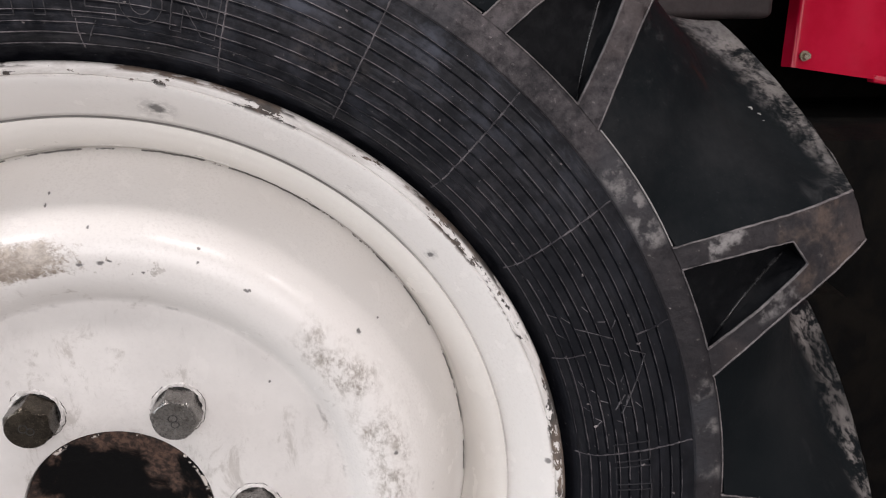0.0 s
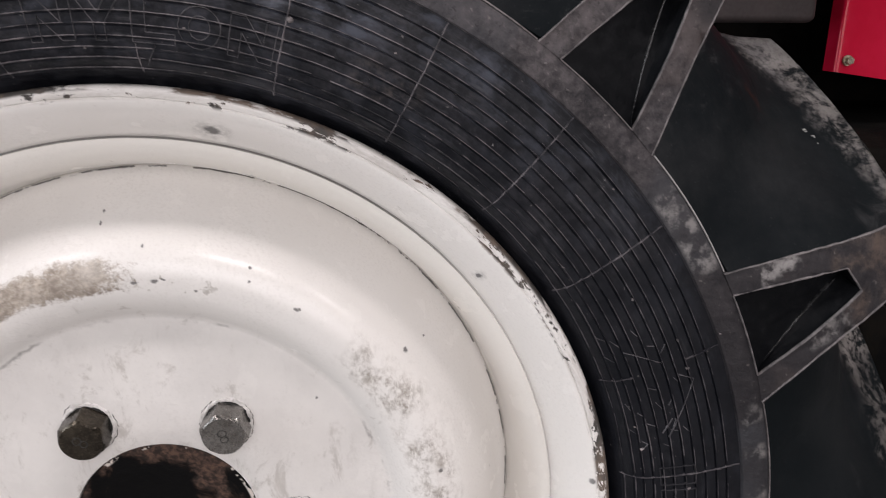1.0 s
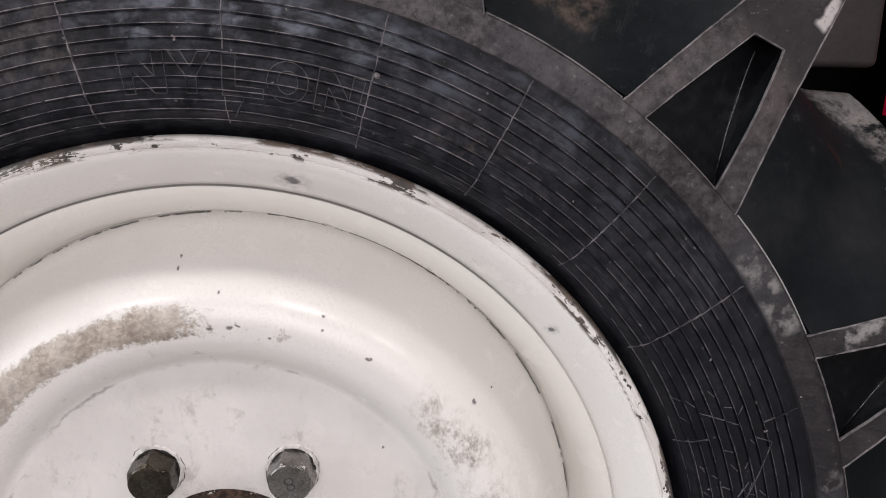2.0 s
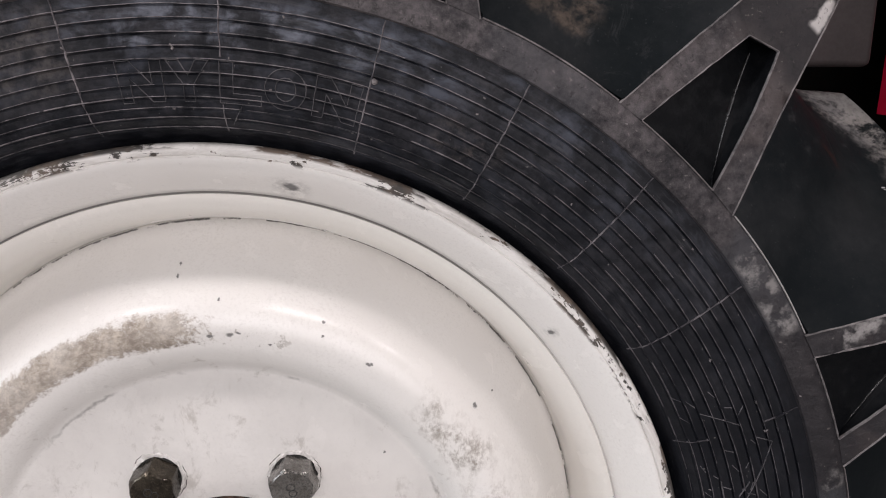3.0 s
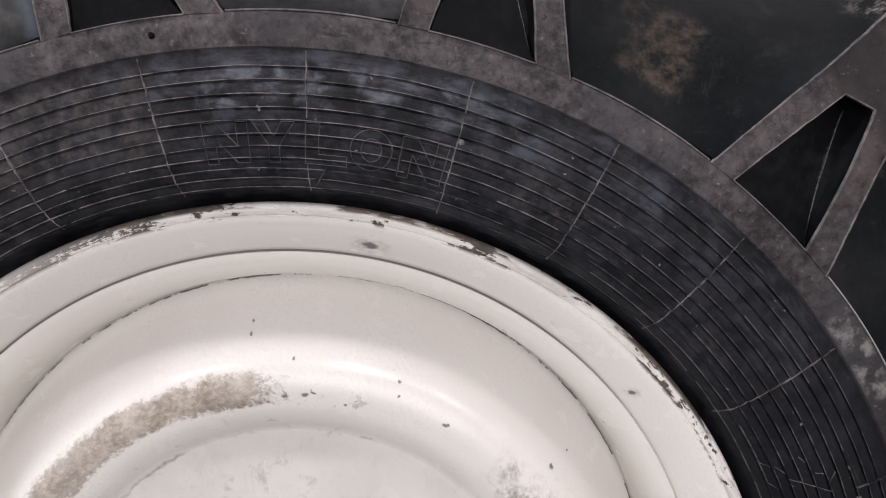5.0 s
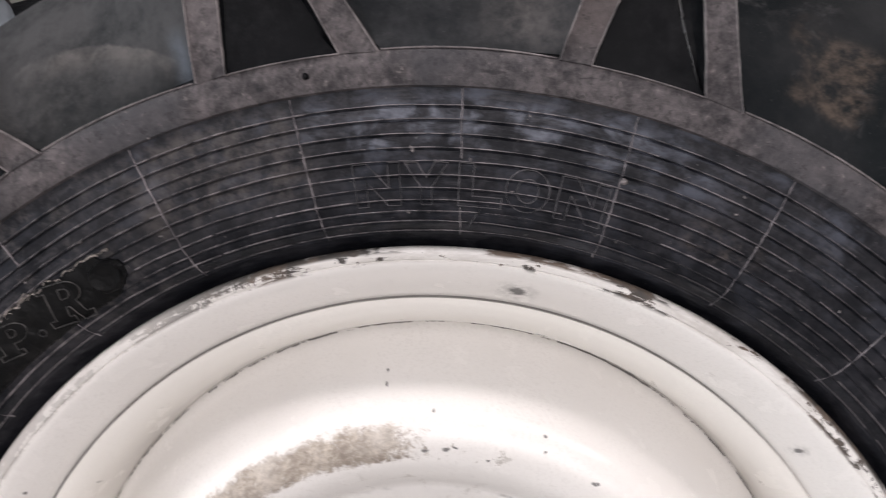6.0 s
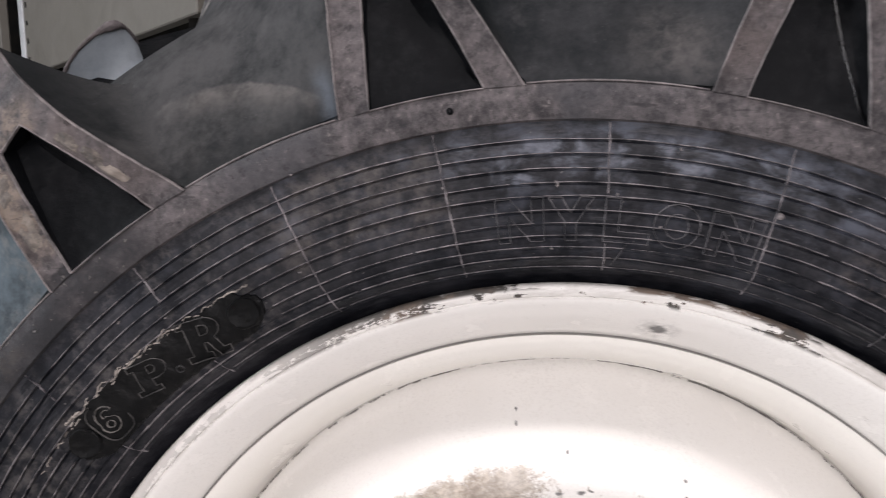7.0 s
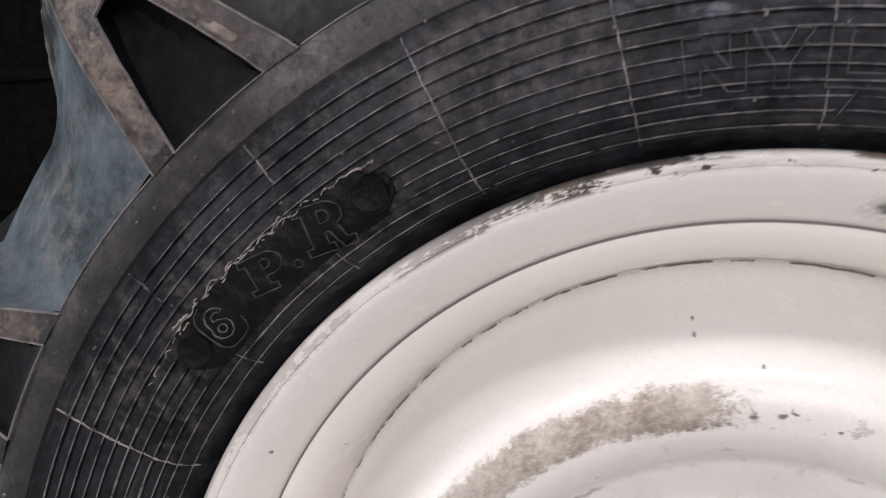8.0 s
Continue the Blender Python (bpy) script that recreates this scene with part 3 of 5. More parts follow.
# ---- the tyre's section ----
MID = 0.070  # half of the tyre's width from the flange plane
SIDE = [(0.1640, 0.0185), (0.1690, 0.0145), (0.1718, 0.0106), (0.1755, 0.0046), (0.1795, 0.0002), (0.1850, -0.0022), (0.1920, -0.0036),
        (0.1990, -0.0046), (0.2080, -0.0050), (0.2168, -0.0046)]
BAND = [(0.2172, -0.0047), (0.2177, -0.0058), (0.2200, -0.0063), (0.2240, -0.0064), (0.2268, -0.0061), (0.2275, -0.0056)]
FLOOR = [(0.2279, -0.0050), (0.2310, -0.0032), (0.2400, 0.0010), (0.2525, 0.0082), (0.2620, 0.0155), (0.2700, 0.0228), (0.2770, 0.0315),
         (0.2815, 0.0425), (0.2845, 0.0560), (0.2855, MID)]
CROWN = [(0.0, 0.2958), (0.010, 0.2980), (0.022, 0.3005), (0.040, 0.3030), (0.055, 0.3045), (0.070, 0.3052), (0.090, 0.3046)]
FACE = [(0.2265, -0.0061), (0.2400, -0.0072), (0.2550, -0.0080), (0.2670, -0.0079), (0.2780, -0.0062), (0.2880, -0.0030), (0.2960, 0.0005)]
PITCH = 360 / 14
HUB_Z = 0.305

wheel = tagged(new("tractor_wheel"), "tractor wheel with lugged black tyre and chipped white steel rim", "wheel")
wheel.location = (0, 0, HUB_Z)

RIBS = (0.2124, 0.2085, 0.2045, 0.2006, 0.1969, 0.1929, 0.1892, 0.1857, 0.1824, 0.1794, 0.1762)


def grooved(line):
    """The sidewall's section with a narrow cut on the inner side of each rib."""
    cuts = [(r - 0.00092, r - 0.00020) for r in RIBS]
    out = [(r, y) for r, y in line if not any(a <= r <= b for a, b in cuts)]
    for a, b in cuts:
        for f, depth in ((0.0, 0.0), (0.35, 0.00034), (0.75, 0.00050), (1.0, 0.0)):
            r = a + (b - a) * f
            out.append((r, along(line, r) + depth))
    return sorted(out)


side_line = grooved(spline(SIDE, 3))
band_line = BAND
floor_line = spline(FLOOR, 4)
near = side_line + band_line + floor_line
far = [(r, 2 * MID - y) for r, y in reversed(near[:-1])]
carcass = revolve(near + far, 420)
bmesh.ops.reverse_faces(carcass, faces=carcass.faces)
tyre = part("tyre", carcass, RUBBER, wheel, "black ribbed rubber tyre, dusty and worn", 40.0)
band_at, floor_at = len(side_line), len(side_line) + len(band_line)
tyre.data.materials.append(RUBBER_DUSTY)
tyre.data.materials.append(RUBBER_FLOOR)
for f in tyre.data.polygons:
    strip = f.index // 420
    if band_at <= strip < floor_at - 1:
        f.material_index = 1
    elif strip >= floor_at - 1 and strip < len(near) + len(floor_line):
        f.material_index = 2


def side_y(rho):
    return along(SIDE + BAND, rho)


def ridge(bm, points, width, height, surface=side_y, sink=0.0003, mat=0):
    """A low three-sided ridge along (radius, degrees) points, lying on a surface y(radius)."""
    pts = [Vector(polar(r, a, surface(r))) for r, a in points]
    rows = []
    for i, p in enumerate(pts):
        d = (pts[min(i + 1, len(pts) - 1)] - pts[max(i - 1, 0)]).normalized()
        out = Vector((0, -1, 0))
        acr = d.cross(out).normalized() * width / 2
        rows.append([p + acr - out * sink, p + acr * 0.35 + out * height, p - acr * 0.35 + out * height, p - acr - out * sink])
    loft(bm, rows, mat)


# ---- lugs ----
FLOOR_RUN = [Vector((r, y, 0)) for r, y in floor_line + [(r, 2 * MID - y) for r, y in reversed(floor_line[:-1])]]


def floor_at_step(k):
    """Place and outward normal of the groove floor's section at a fractional step."""
    k = min(max(k, 0.0), len(FLOOR_RUN) - 1.001)
    i = int(k)
    p = FLOOR_RUN[i].lerp(FLOOR_RUN[i + 1], k - i)
    a, b = FLOOR_RUN[max(i - 1, 0)], FLOOR_RUN[min(i + 2, len(FLOOR_RUN) - 1)]
    d = (b - a).normalized()
    return (p.x, p.y), (d.y, -d.x)


def nearest_floor(r, y):
    best = min((((FLOOR_RUN[i].lerp(FLOOR_RUN[i + 1], q / 6) - Vector((r, y, 0))).length, i + q / 6) for i in range(len(FLOOR_RUN) - 1) for q in range(6)))
    return best[1], best[0]


def edge(a, b, n, bow=0.0):
    """Points (radius, degrees) from a to b."""
    return [(a[0] + (b[0] - a[0]) * t, a[1] + (b[1] - a[1]) * t + bow * math.sin(math.pi * t)) for t in (i / n for i in range(n + 1))]


C, D, TL, TR = (0.2270, 40.85), (0.2272, 54.0), (0.2955, 50.75), (0.2955, 46.95)
A, B, AL, AR = (0.2273, 51.8), (0.2273, 43.6), (0.2662, 50.0), (0.2690, 47.8)
LEAN = 180.0  # degrees of lead per metre of depth


def face_y(rho):
    return along(FACE, rho)


def lug_mesh(seed, pocket=True, mirror=False, creased=True):
    bm = bmesh.new()
    corners = [Vector(polar(r, a, along(FACE, r))) for r, a in (AL, AR)]

    def uneven(run, amount):
        return [(r, a + amount * (0.6 * noise.noise(Vector((r * 170, seed * 4.7, amount))) + 0.5 * noise.noise(Vector((r * 1500, seed * 2.3, amount))))) for r, a in run]

    def rough(p, k):
        v = Vector(p)
        k *= min(1.0, min(((v - c).length for c in corners), default=1.0) / 0.004)
        q = v * 130 + Vector((seed * 7.3, 0, seed * 3.1))
        return v + Vector((0, -1, 0)) * k * (noise.noise(q) + 0.5 * noise.noise(q * 3))

    def on_face(e, k=0.0008, firm=()):
        return [rough(polar(r, a, face_y(r)), 0.0 if i in firm else k) for i, (r, a) in enumerate(e)]

    n = 12
    left, right = uneven(edge(D, TL, 2 * n), 0.10), uneven(edge(C, TR, 2 * n, 1.1), 0.09)
    cut = 14
    # shoulder face round the pocket
    inner_l, inner_r = uneven(edge(A, AL, cut), 0.10), uneven(edge(B, AR, cut), 0.09)
    if not pocket:
        loft(bm, [on_face(l_r, 0.0) for l_r in zip(left, right)], 0)
    else:
        for outer, inner, flip in ((left[:cut + 1], inner_l, False), (right[:cut + 1], inner_r, True)):
            rows = [on_face([o, ((o[0] * 2 + i[0]) / 3, (o[1] * 2 + i[1]) / 3), ((o[0] + 2 * i[0]) / 3, (o[1] + 2 * i[1]) / 3), i], 0.0008, (0,) if j < cut else (0, 1, 2)) for j, (o, i) in enumerate(zip(outer, inner))]
            loft(bm, rows, 0, flip)
        rows = []
        for k in range(cut, 2 * n + 1):
            t = (k - cut) / (2 * n - cut)
            l, r = left[k], right[k]
            a0 = (inner_l[-1][0] * (1 - t) + (l[0] * 2 + r[0]) / 3 * t, inner_l[-1][1] * (1 - t) + (l[1] * 2 + r[1]) / 3 * t)
            b0 = (inner_r[-1][0] * (1 - t) + (l[0] + 2 * r[0]) / 3 * t, inner_r[-1][1] * (1 - t) + (l[1] + 2 * r[1]) / 3 * t)
            third = [((p[0] * (3 - q) + w[0] * q) / 3, (p[1] * (3 - q) + w[1] * q) / 3) for p, w in ((l, a0), (r, b0)) for q in (1, 2)]
            rows.append(on_face([l, third[0], third[1], a0, b0, third[3], third[2], r], 0.0008, (0, 1, 2, 5, 6, 7) if k == cut else (0, 7)))
        loft(bm, rows, 0)
        # pocket: steep left and foot walls, floor, a crease, and a slanting right wall
        def sunk(e, depths, dr=0.0):
            return [polar(r + dr, a, face_y(r) + d) for (r, a), d in zip(e, depths)]
        left_low = sunk([(r + 0.0006, a - 0.20) for r, a in inner_l], [0.0007 + 0.0065 * t / cut for t in range(cut + 1)])
        crease = []
        for i in range(cut + 1):
            t = i / cut
            w = 0.03 + 0.42 * t ** 1.05
            r, a = inner_r[i][0] * (1 - w) + inner_l[i][0] * w, inner_r[i][1] * (1 - w) + inner_l[i][1] * w
            crease.append((max(r, 0.2279), a))
        crease_low = sunk(crease, [0.0009 + 0.0088 * (i / cut) ** 0.8 for i in range(cut + 1)])
        half = [[(Vector(a) * (1 - f) + Vector(b) * f) for f in (0, 0.35, 0.7, 1.0)] for a, b in zip(left_low, crease_low)]
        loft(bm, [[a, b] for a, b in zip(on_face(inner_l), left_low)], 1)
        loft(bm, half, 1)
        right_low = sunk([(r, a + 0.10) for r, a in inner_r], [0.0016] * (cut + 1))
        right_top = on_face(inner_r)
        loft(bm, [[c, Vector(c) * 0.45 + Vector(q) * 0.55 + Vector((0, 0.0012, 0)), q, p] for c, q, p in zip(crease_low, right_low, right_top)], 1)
        # rounded glossy bead, added to draw the highlight along the crease
        rows = []
        for i, p in enumerate(crease_low[1:-1]):
            q, e = Vector(p), Vector(crease_low[i + 2]) - Vector(crease_low[i])
            a = e.cross(Vector((0, 1, 0))).normalized() * (0.00025 + 0.0010 * (i / cut) ** 1.2)
            wide, lift = a.length * math.sin(math.pi * min(1.0, (i + 1) / cut)) ** 0.5, 0.0004 + 0.0011 * (i / cut) ** 0.8
            rows.append([q + a.normalized() * wide * 0.9 * math.cos(g) + Vector((0, 0.0003 - lift * math.sin(g), 0)) for g in (math.pi * k / 7 for k in range(8))])
        if creased:
            loft(bm, rows, 5)
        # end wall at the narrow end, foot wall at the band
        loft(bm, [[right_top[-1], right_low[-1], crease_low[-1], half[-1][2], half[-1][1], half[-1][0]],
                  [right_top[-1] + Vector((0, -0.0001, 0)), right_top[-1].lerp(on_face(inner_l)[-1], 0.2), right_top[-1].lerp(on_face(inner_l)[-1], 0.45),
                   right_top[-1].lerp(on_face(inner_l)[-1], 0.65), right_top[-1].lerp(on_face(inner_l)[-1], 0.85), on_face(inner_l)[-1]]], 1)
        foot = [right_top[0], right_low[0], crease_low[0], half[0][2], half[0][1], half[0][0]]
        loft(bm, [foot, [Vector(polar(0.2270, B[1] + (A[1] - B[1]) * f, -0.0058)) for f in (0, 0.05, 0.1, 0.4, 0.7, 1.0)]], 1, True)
    # flanks: each run from the shoulder and tread edge falls in a hollow curve on to the groove floor
    m = 18

    def fall(p, deg, turn, hollow, dy=0.0):
        """Points from an edge point (radius, y) at deg down to the floor, turn degrees further round."""
        k, h = nearest_floor(*p)
        row = []
        for f in (0.0, 0.08, 0.17, 0.28, 0.40, 0.53, 0.67, 0.83, 1.0):
            (r0, y0), (nr, ny) = floor_at_step(k + dy * f)
            q = (h + 0.0005) * (1 - f) ** hollow - 0.0005
            row.append(Vector(polar(r0 + nr * q, deg + turn * f, y0 + ny * q)))
        return row

    def ramp(i, total, start=0.03):
        return min(1.0, start + (1 - start) * (i / total) ** 0.8)

    end_deg = TL[1] + LEAN * 0.066
    rows = [fall((r, face_y(r)), a, 12.0 * ramp(i, 2 * n, 0.72), 2.15) for i, (r, a) in enumerate(left)]
    rows += [fall((along(CROWN, y), y + 0.0005), TL[1] + LEAN * y, 12.0 - 6.0 * (y / 0.066) ** 0.7, 2.15) for y in (0.066 * i / m for i in range(1, m + 1))]
    nose_run = [0.066 + 0.0215 * i / 6 for i in range(1, 7)]
    rows += [fall((along(CROWN, y), y + 0.0005), end_deg + 0.25 * noise.noise(Vector((y * 400, seed, 0))), 6.0 + 0.5 * i / 5, 2.15) for i, y in enumerate(nose_run)]
    turn_rows = [fall((along(CROWN, 0.0875), 0.088), end_deg, 6.5 * math.cos(math.pi * i / 6), 2.0, 9.0 * math.sin(math.pi * i / 6)) for i in range(1, 6)]
    loft(bm, rows + turn_rows, 2, True)
    rows = [fall((r, face_y(r)), a, -4.6 * ramp(i, 2 * n), 1.9) for i, (r, a) in enumerate(right)]
    rows += [fall((along(CROWN, y), y + 0.0005), TR[1] + LEAN * y, -4.6, 1.9) for y in (0.0875 * i / m for i in range(1, m + 1))]
    loft(bm, rows + turn_rows[-1:], 2, False)
    # tread
    tops = [(TL[1], TR[1], 0.0)] + [(TL[1] + LEAN * min(y, 0.066), TR[1] + LEAN * y, y) for y in (0.0875 * i / m for i in range(1, m + 1))]
    grid = []
    for a, b, y in tops:
        grid.append([polar(along(CROWN, y) + 0.0003 * math.sin(math.pi * f), a + (b - a) * f, y + 0.0005) for f in (0, 0.33, 0.67, 1.0)])
    loft(bm, grid, 3, False)
    bmesh.ops.remove_doubles(bm, verts=bm.verts, dist=0.00005)
    if mirror:
        for v in bm.verts:
            v.co.y = 2 * MID - v.co.y
    bmesh.ops.recalc_face_normals(bm, faces=bm.faces)
    if sum(f.normal.dot(f.calc_center_median()) for f in bm.faces if f.material_index == 3) < 0:
        bmesh.ops.reverse_faces(bm, faces=bm.faces)
    # pale mould flash round the face, the pocket and the tread edges
    if pocket:
        for e, w, h in ((left, 0.0007, 0.0004), (right, 0.0007, 0.0004), (inner_l, 0.0006, 0.0004), (inner_r, 0.0006, 0.0004), (edge(AL, AR, 4), 0.0006, 0.0003), (edge(A, B, 10), 0.0006, 0.0005)):
            ridge(bm, e, w, h, lambda r: face_y(r) - 0.0001, 0.0006, 4)
    return bm


def mud_crumbs(low, high, inner_low, inner_high, r0, r1, seed):
    """A lumpy crust of dried mud on a strip of a lug's face, between two edges given as (radius, degrees)."""
    bm = bmesh.new()
    rows = []
    for i in range(61):
        f = i / 60
        r = r0 + (r1 - r0) * f
        a0 = float(np.interp(r, (low[0], high[0]), (low[1], high[1])))
        a1 = float(np.interp(r, (inner_low[0], inner_high[0]), (inner_low[1], inner_high[1])))
        row = []
        for j in range(17):
            g = j / 16
            p = Vector(polar(r, a0 + (a1 - a0) * (0.06 + 0.88 * g), face_y(r)))
            rim = min(1.0, 5 * min(f, 1 - f)) * min(1.0, 4 * min(g, 1 - g))
            lump = noise.noise(p * 260 + Vector((seed, 0, 0))) * 0.7 + noise.noise(p * 700 + Vector((0, seed, 0))) * 0.45 + 0.15
            row.append(p + Vector((0, -1, 0)) * (-0.0009 + (0.0009 + 0.0011 * lump) * rim))
        rows.append(row)
    loft(bm, rows)
    bmesh.ops.recalc_face_normals(bm, faces=bm.faces)
    part("mud_crust", bm, DRIED_MUD, tyre, "crust of dried brown mud", 60.0)


def flecks():
    """Pale flecks added for the glints in one groove, a pip on the sidewall and one on the band."""
    fleck = bmesh.new()
    for r, a, y, size in ((0.2835, 32.45, 0.0250, 0.0013), (0.2837, 32.28, 0.0248, 0.0009), (0.2850, 31.75, 0.0240, 0.0010), (0.2852, 31.62, 0.0238, 0.0006), (0.2850, 31.15, 0.0228, 0.0006)):
        q = bmesh.ops.create_icosphere(fleck, subdivisions=1, radius=size * 0.5)["verts"]
        bmesh.ops.scale(fleck, vec=(1.3, 0.5, 0.45), verts=q)
        bmesh.ops.translate(fleck, vec=polar(r, a, y), verts=q)
    part("glint_fleck", fleck, PAINT_FLAKE, tyre, "pale flecks added for the bright glints in the groove")
    for r, a, size, material in ((0.1990, 72.8, 0.0010, FLASH), (0.2225, 97.6, 0.0010, RUBBER_DARK)):
        pip = bmesh.new()
        bmesh.ops.create_icosphere(pip, subdivisions=3, radius=size)
        for v in pip.verts:
            v.co *= 1 + 0.25 * noise.noise(v.co * 900)
        part("rubber_pip", moved(pip, Matrix.Translation(polar(r, a, side_y(r)))), material, tyre)


def lug_parts():
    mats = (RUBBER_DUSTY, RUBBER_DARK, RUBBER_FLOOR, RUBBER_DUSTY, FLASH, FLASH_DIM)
    shapes = [lug_mesh(1), lug_mesh(2), lug_mesh(3), lug_mesh(4, creased=False), lug_mesh(6, creased=False), lug_mesh(7, creased=False)]
    back = lug_mesh(5, False, True)
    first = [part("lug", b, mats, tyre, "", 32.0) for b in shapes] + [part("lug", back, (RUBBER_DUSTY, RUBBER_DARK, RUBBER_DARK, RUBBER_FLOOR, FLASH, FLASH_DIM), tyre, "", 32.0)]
    meshes = [o.data for o in first]
    for k in range(14):
        turn = Matrix.Rotation(-radians(PITCH * (k - 2)), 4, "Y")
        which = k % 3 if k < 4 else 3 + k % 3
        if k < 3 or 6 <= k < 9:
            near_lug = first[which]
        else:
            near_lug = new("lug", meshes[which])
            near_lug.parent = tyre
        near_lug.matrix_local = turn
        far_lug = first[-1] if k == 0 else new("lug", meshes[-1])
        far_lug.parent = tyre
        worn = 0.012 if k == 4 else 0.0
        far_lug.matrix_local = Matrix.Translation((0, worn, 0)) @ Matrix.Rotation(-radians(PITCH * (k - 1.52)), 4, "Y")


lug_parts()
flecks()
TURN = 3 * PITCH
mud_crumbs((D[0], D[1] + TURN), (TL[0], TL[1] + TURN), (A[0], A[1] + TURN), (AL[0], AL[1] + TURN), 0.2335, 0.2700, 3.0)
mud_crumbs((C[0], C[1] + TURN + 1.6), (TR[0], TR[1] + TURN + 1.6), (B[0], B[1] + TURN), (AR[0], AR[1] + TURN), 0.2360, 0.2640, 8.0)


def curled_lip():
    """The hollow, torn nose of one far lug, with its thick curled edge."""
    edge_run = spline([(0.2900, 128.6, 0.060), (0.2962, 127.2, 0.0555), (0.3008, 125.2, 0.0525), (0.3030, 123.0, 0.0530), (0.3036, 121.5, 0.0570), (0.3028, 121.2, 0.0640), (0.2990, 121.6, 0.0720)], 5)
    bm = bmesh.new()
    rows = []
    for i, (r, a, y) in enumerate(edge_run):
        t = i / (len(edge_run) - 1)
        foot = (0.2690 + 0.003 * t, 129.6 - 6.4 * t, 0.048 + 0.012 * t)
        row = []
        for f in (0.0, 0.12, 0.3, 0.5, 0.7, 0.85, 1.0):
            hollow = 0.0105 * math.sin(math.pi * min(1.0, f * 1.1)) * math.sin(math.pi * (0.15 + 0.7 * t))
            row.append(polar(r + (foot[0] - r) * f, a + (foot[1] - a) * f, y + (foot[2] - y) * f + hollow))
        rows.append(row)
    loft(bm, rows)
    bmesh.ops.recalc_face_normals(bm, faces=bm.faces)
    part("curled_lug_nose", bm, RUBBER_SMOOTH, tyre, "hollow torn lug nose, sky reflection put into its smooth grey", 60.0)
    bm = bmesh.new()
    rows = []
    pts = [Vector(polar(*p)) for p in edge_run]
    for i, p in enumerate(pts):
        d = (pts[min(i + 1, len(pts) - 1)] - pts[max(i - 1, 0)]).normalized()
        side = d.cross(Vector((0, 1, 0))).normalized()
        up = side.cross(d)
        t = i / (len(pts) - 1)
        fat = 0.0007 + 0.0013 * math.exp(-((t - 0.66) / 0.10) ** 2) + 0.0003 * noise.noise(p * 500)
        rows.append([p + (side * math.cos(q) + up * math.sin(q)) * fat for q in (2 * math.pi * k / 10 for k in range(11))])
    loft(bm, rows)
    bmesh.ops.recalc_face_normals(bm, faces=bm.faces)
    part("curled_edge", bm, RUBBER_DUSTY, tyre, "thick curled dusty rubber edge", 60.0)


curled_lip()


# ---- ribs, lettering and mould marks on the sidewall ----
def sidewall_ribs():
    rng = random.Random(4)
    for r in RIBS:
        bm = bmesh.new()
        a = 0.0
        while a < 360:
            low = a < 62.0 or a > 165.0
            span = rng.uniform(2.5, 9.0) if low else rng.uniform(5.0, 19.0)
            run = [(r + 0.00016 * noise.noise(Vector((r * 900, (a + span * i / 20) * 0.3, 0))), a + span * i / 20) for i in range(21)]
            run = [p for p in run if not (117.2 < p[1] < 140.8 and 0.181 < r < 0.1965)]
            if len(run) > 2 and all(b[1] - a_[1] < 3 for a_, b in zip(run, run[1:])):
                ridge(bm, run, rng.uniform(0.00026, 0.00056), rng.uniform(0.00018, 0.0005) if low else rng.uniform(0.00032, 0.0006))
            a += span + (0.0 if rng.random() < (0.35 if low else 0.6) else rng.uniform(0.3, 3.2 if low else 0.9))
        part("sidewall_rib", bm, RIB_PALE, tyre, "", 0)
    for k, material in ((0, FLASH), (1, EDGE_PALE)):
        arc = bmesh.new()
        ridge(arc, [(0.22765 + 0.0003 * math.sin(math.pi * i / 24), 54.2 + 12.2 * i / 24) for i in range(25)], 0.0007, 0.0004)
        made = part("edge_flash", arc, material, tyre, "pale flash line along the groove foot", 0)
        for i in range(14):
            if (i == 1) == (k == 1):
                ob = made if made.matrix_local == Matrix.Identity(4) and i in (0, 1) else new("edge_flash", made.data)
                ob.parent = tyre
                ob.matrix_local = Matrix.Rotation(-radians(PITCH * (i - 2)), 4, "Y")
    def spoke(gap):
        """A radial rib, thicker and thinner on its way, left out between two radii."""
        shape = bmesh.new()
        for i in range(24):
            r0, r1 = (0.1748 + 0.0422 * (i + q) / 24 for q in (0, 1))
            if not gap[0] < r0 < gap[1]:
                wave = [0.10 * noise.noise(Vector((r * 300, gap[0] * 900, 2))) - 0.4 * (0.217 - r) / 0.0422 for r in (r0, r1)]
                ridge(shape, [(r0, 86.3 + wave[0]), (r1, 86.3 + wave[1])], rng.uniform(0.00045, 0.0008), rng.uniform(0.0003, 0.0006))
        return part("radial_rib", shape, RIB_PALE, tyre, "", 0)
    whole, lettered, worn_out = spoke((0.0, 0.0)), spoke((0.1835, 0.1968)), spoke((0.1850, 0.2040))
    lettered.matrix_local = Matrix.Identity(4)
    worn_out.matrix_local = Matrix.Rotation(-radians(23 * 360 / 28), 4, "Y")
    whole.matrix_local = Matrix.Rotation(-radians(360 / 28), 4, "Y")
    for k in range(2, 28):
        if k == 23:
            continue
        ob = new("radial_rib", (worn_out if k in (3, 4) else whole).data)
        ob.parent = tyre
        ob.matrix_local = Matrix.Rotation(-radians(k * 360 / 28 + rng.uniform(-0.25, 0.25)), 4, "Y")


def arc(cx, cy, rx, ry, a0, a1, n=12):
    return [(cx + rx * math.cos(radians(a0 + (a1 - a0) * i / n)), cy + ry * math.sin(radians(a0 + (a1 - a0) * i / n))) for i in range(n + 1)]


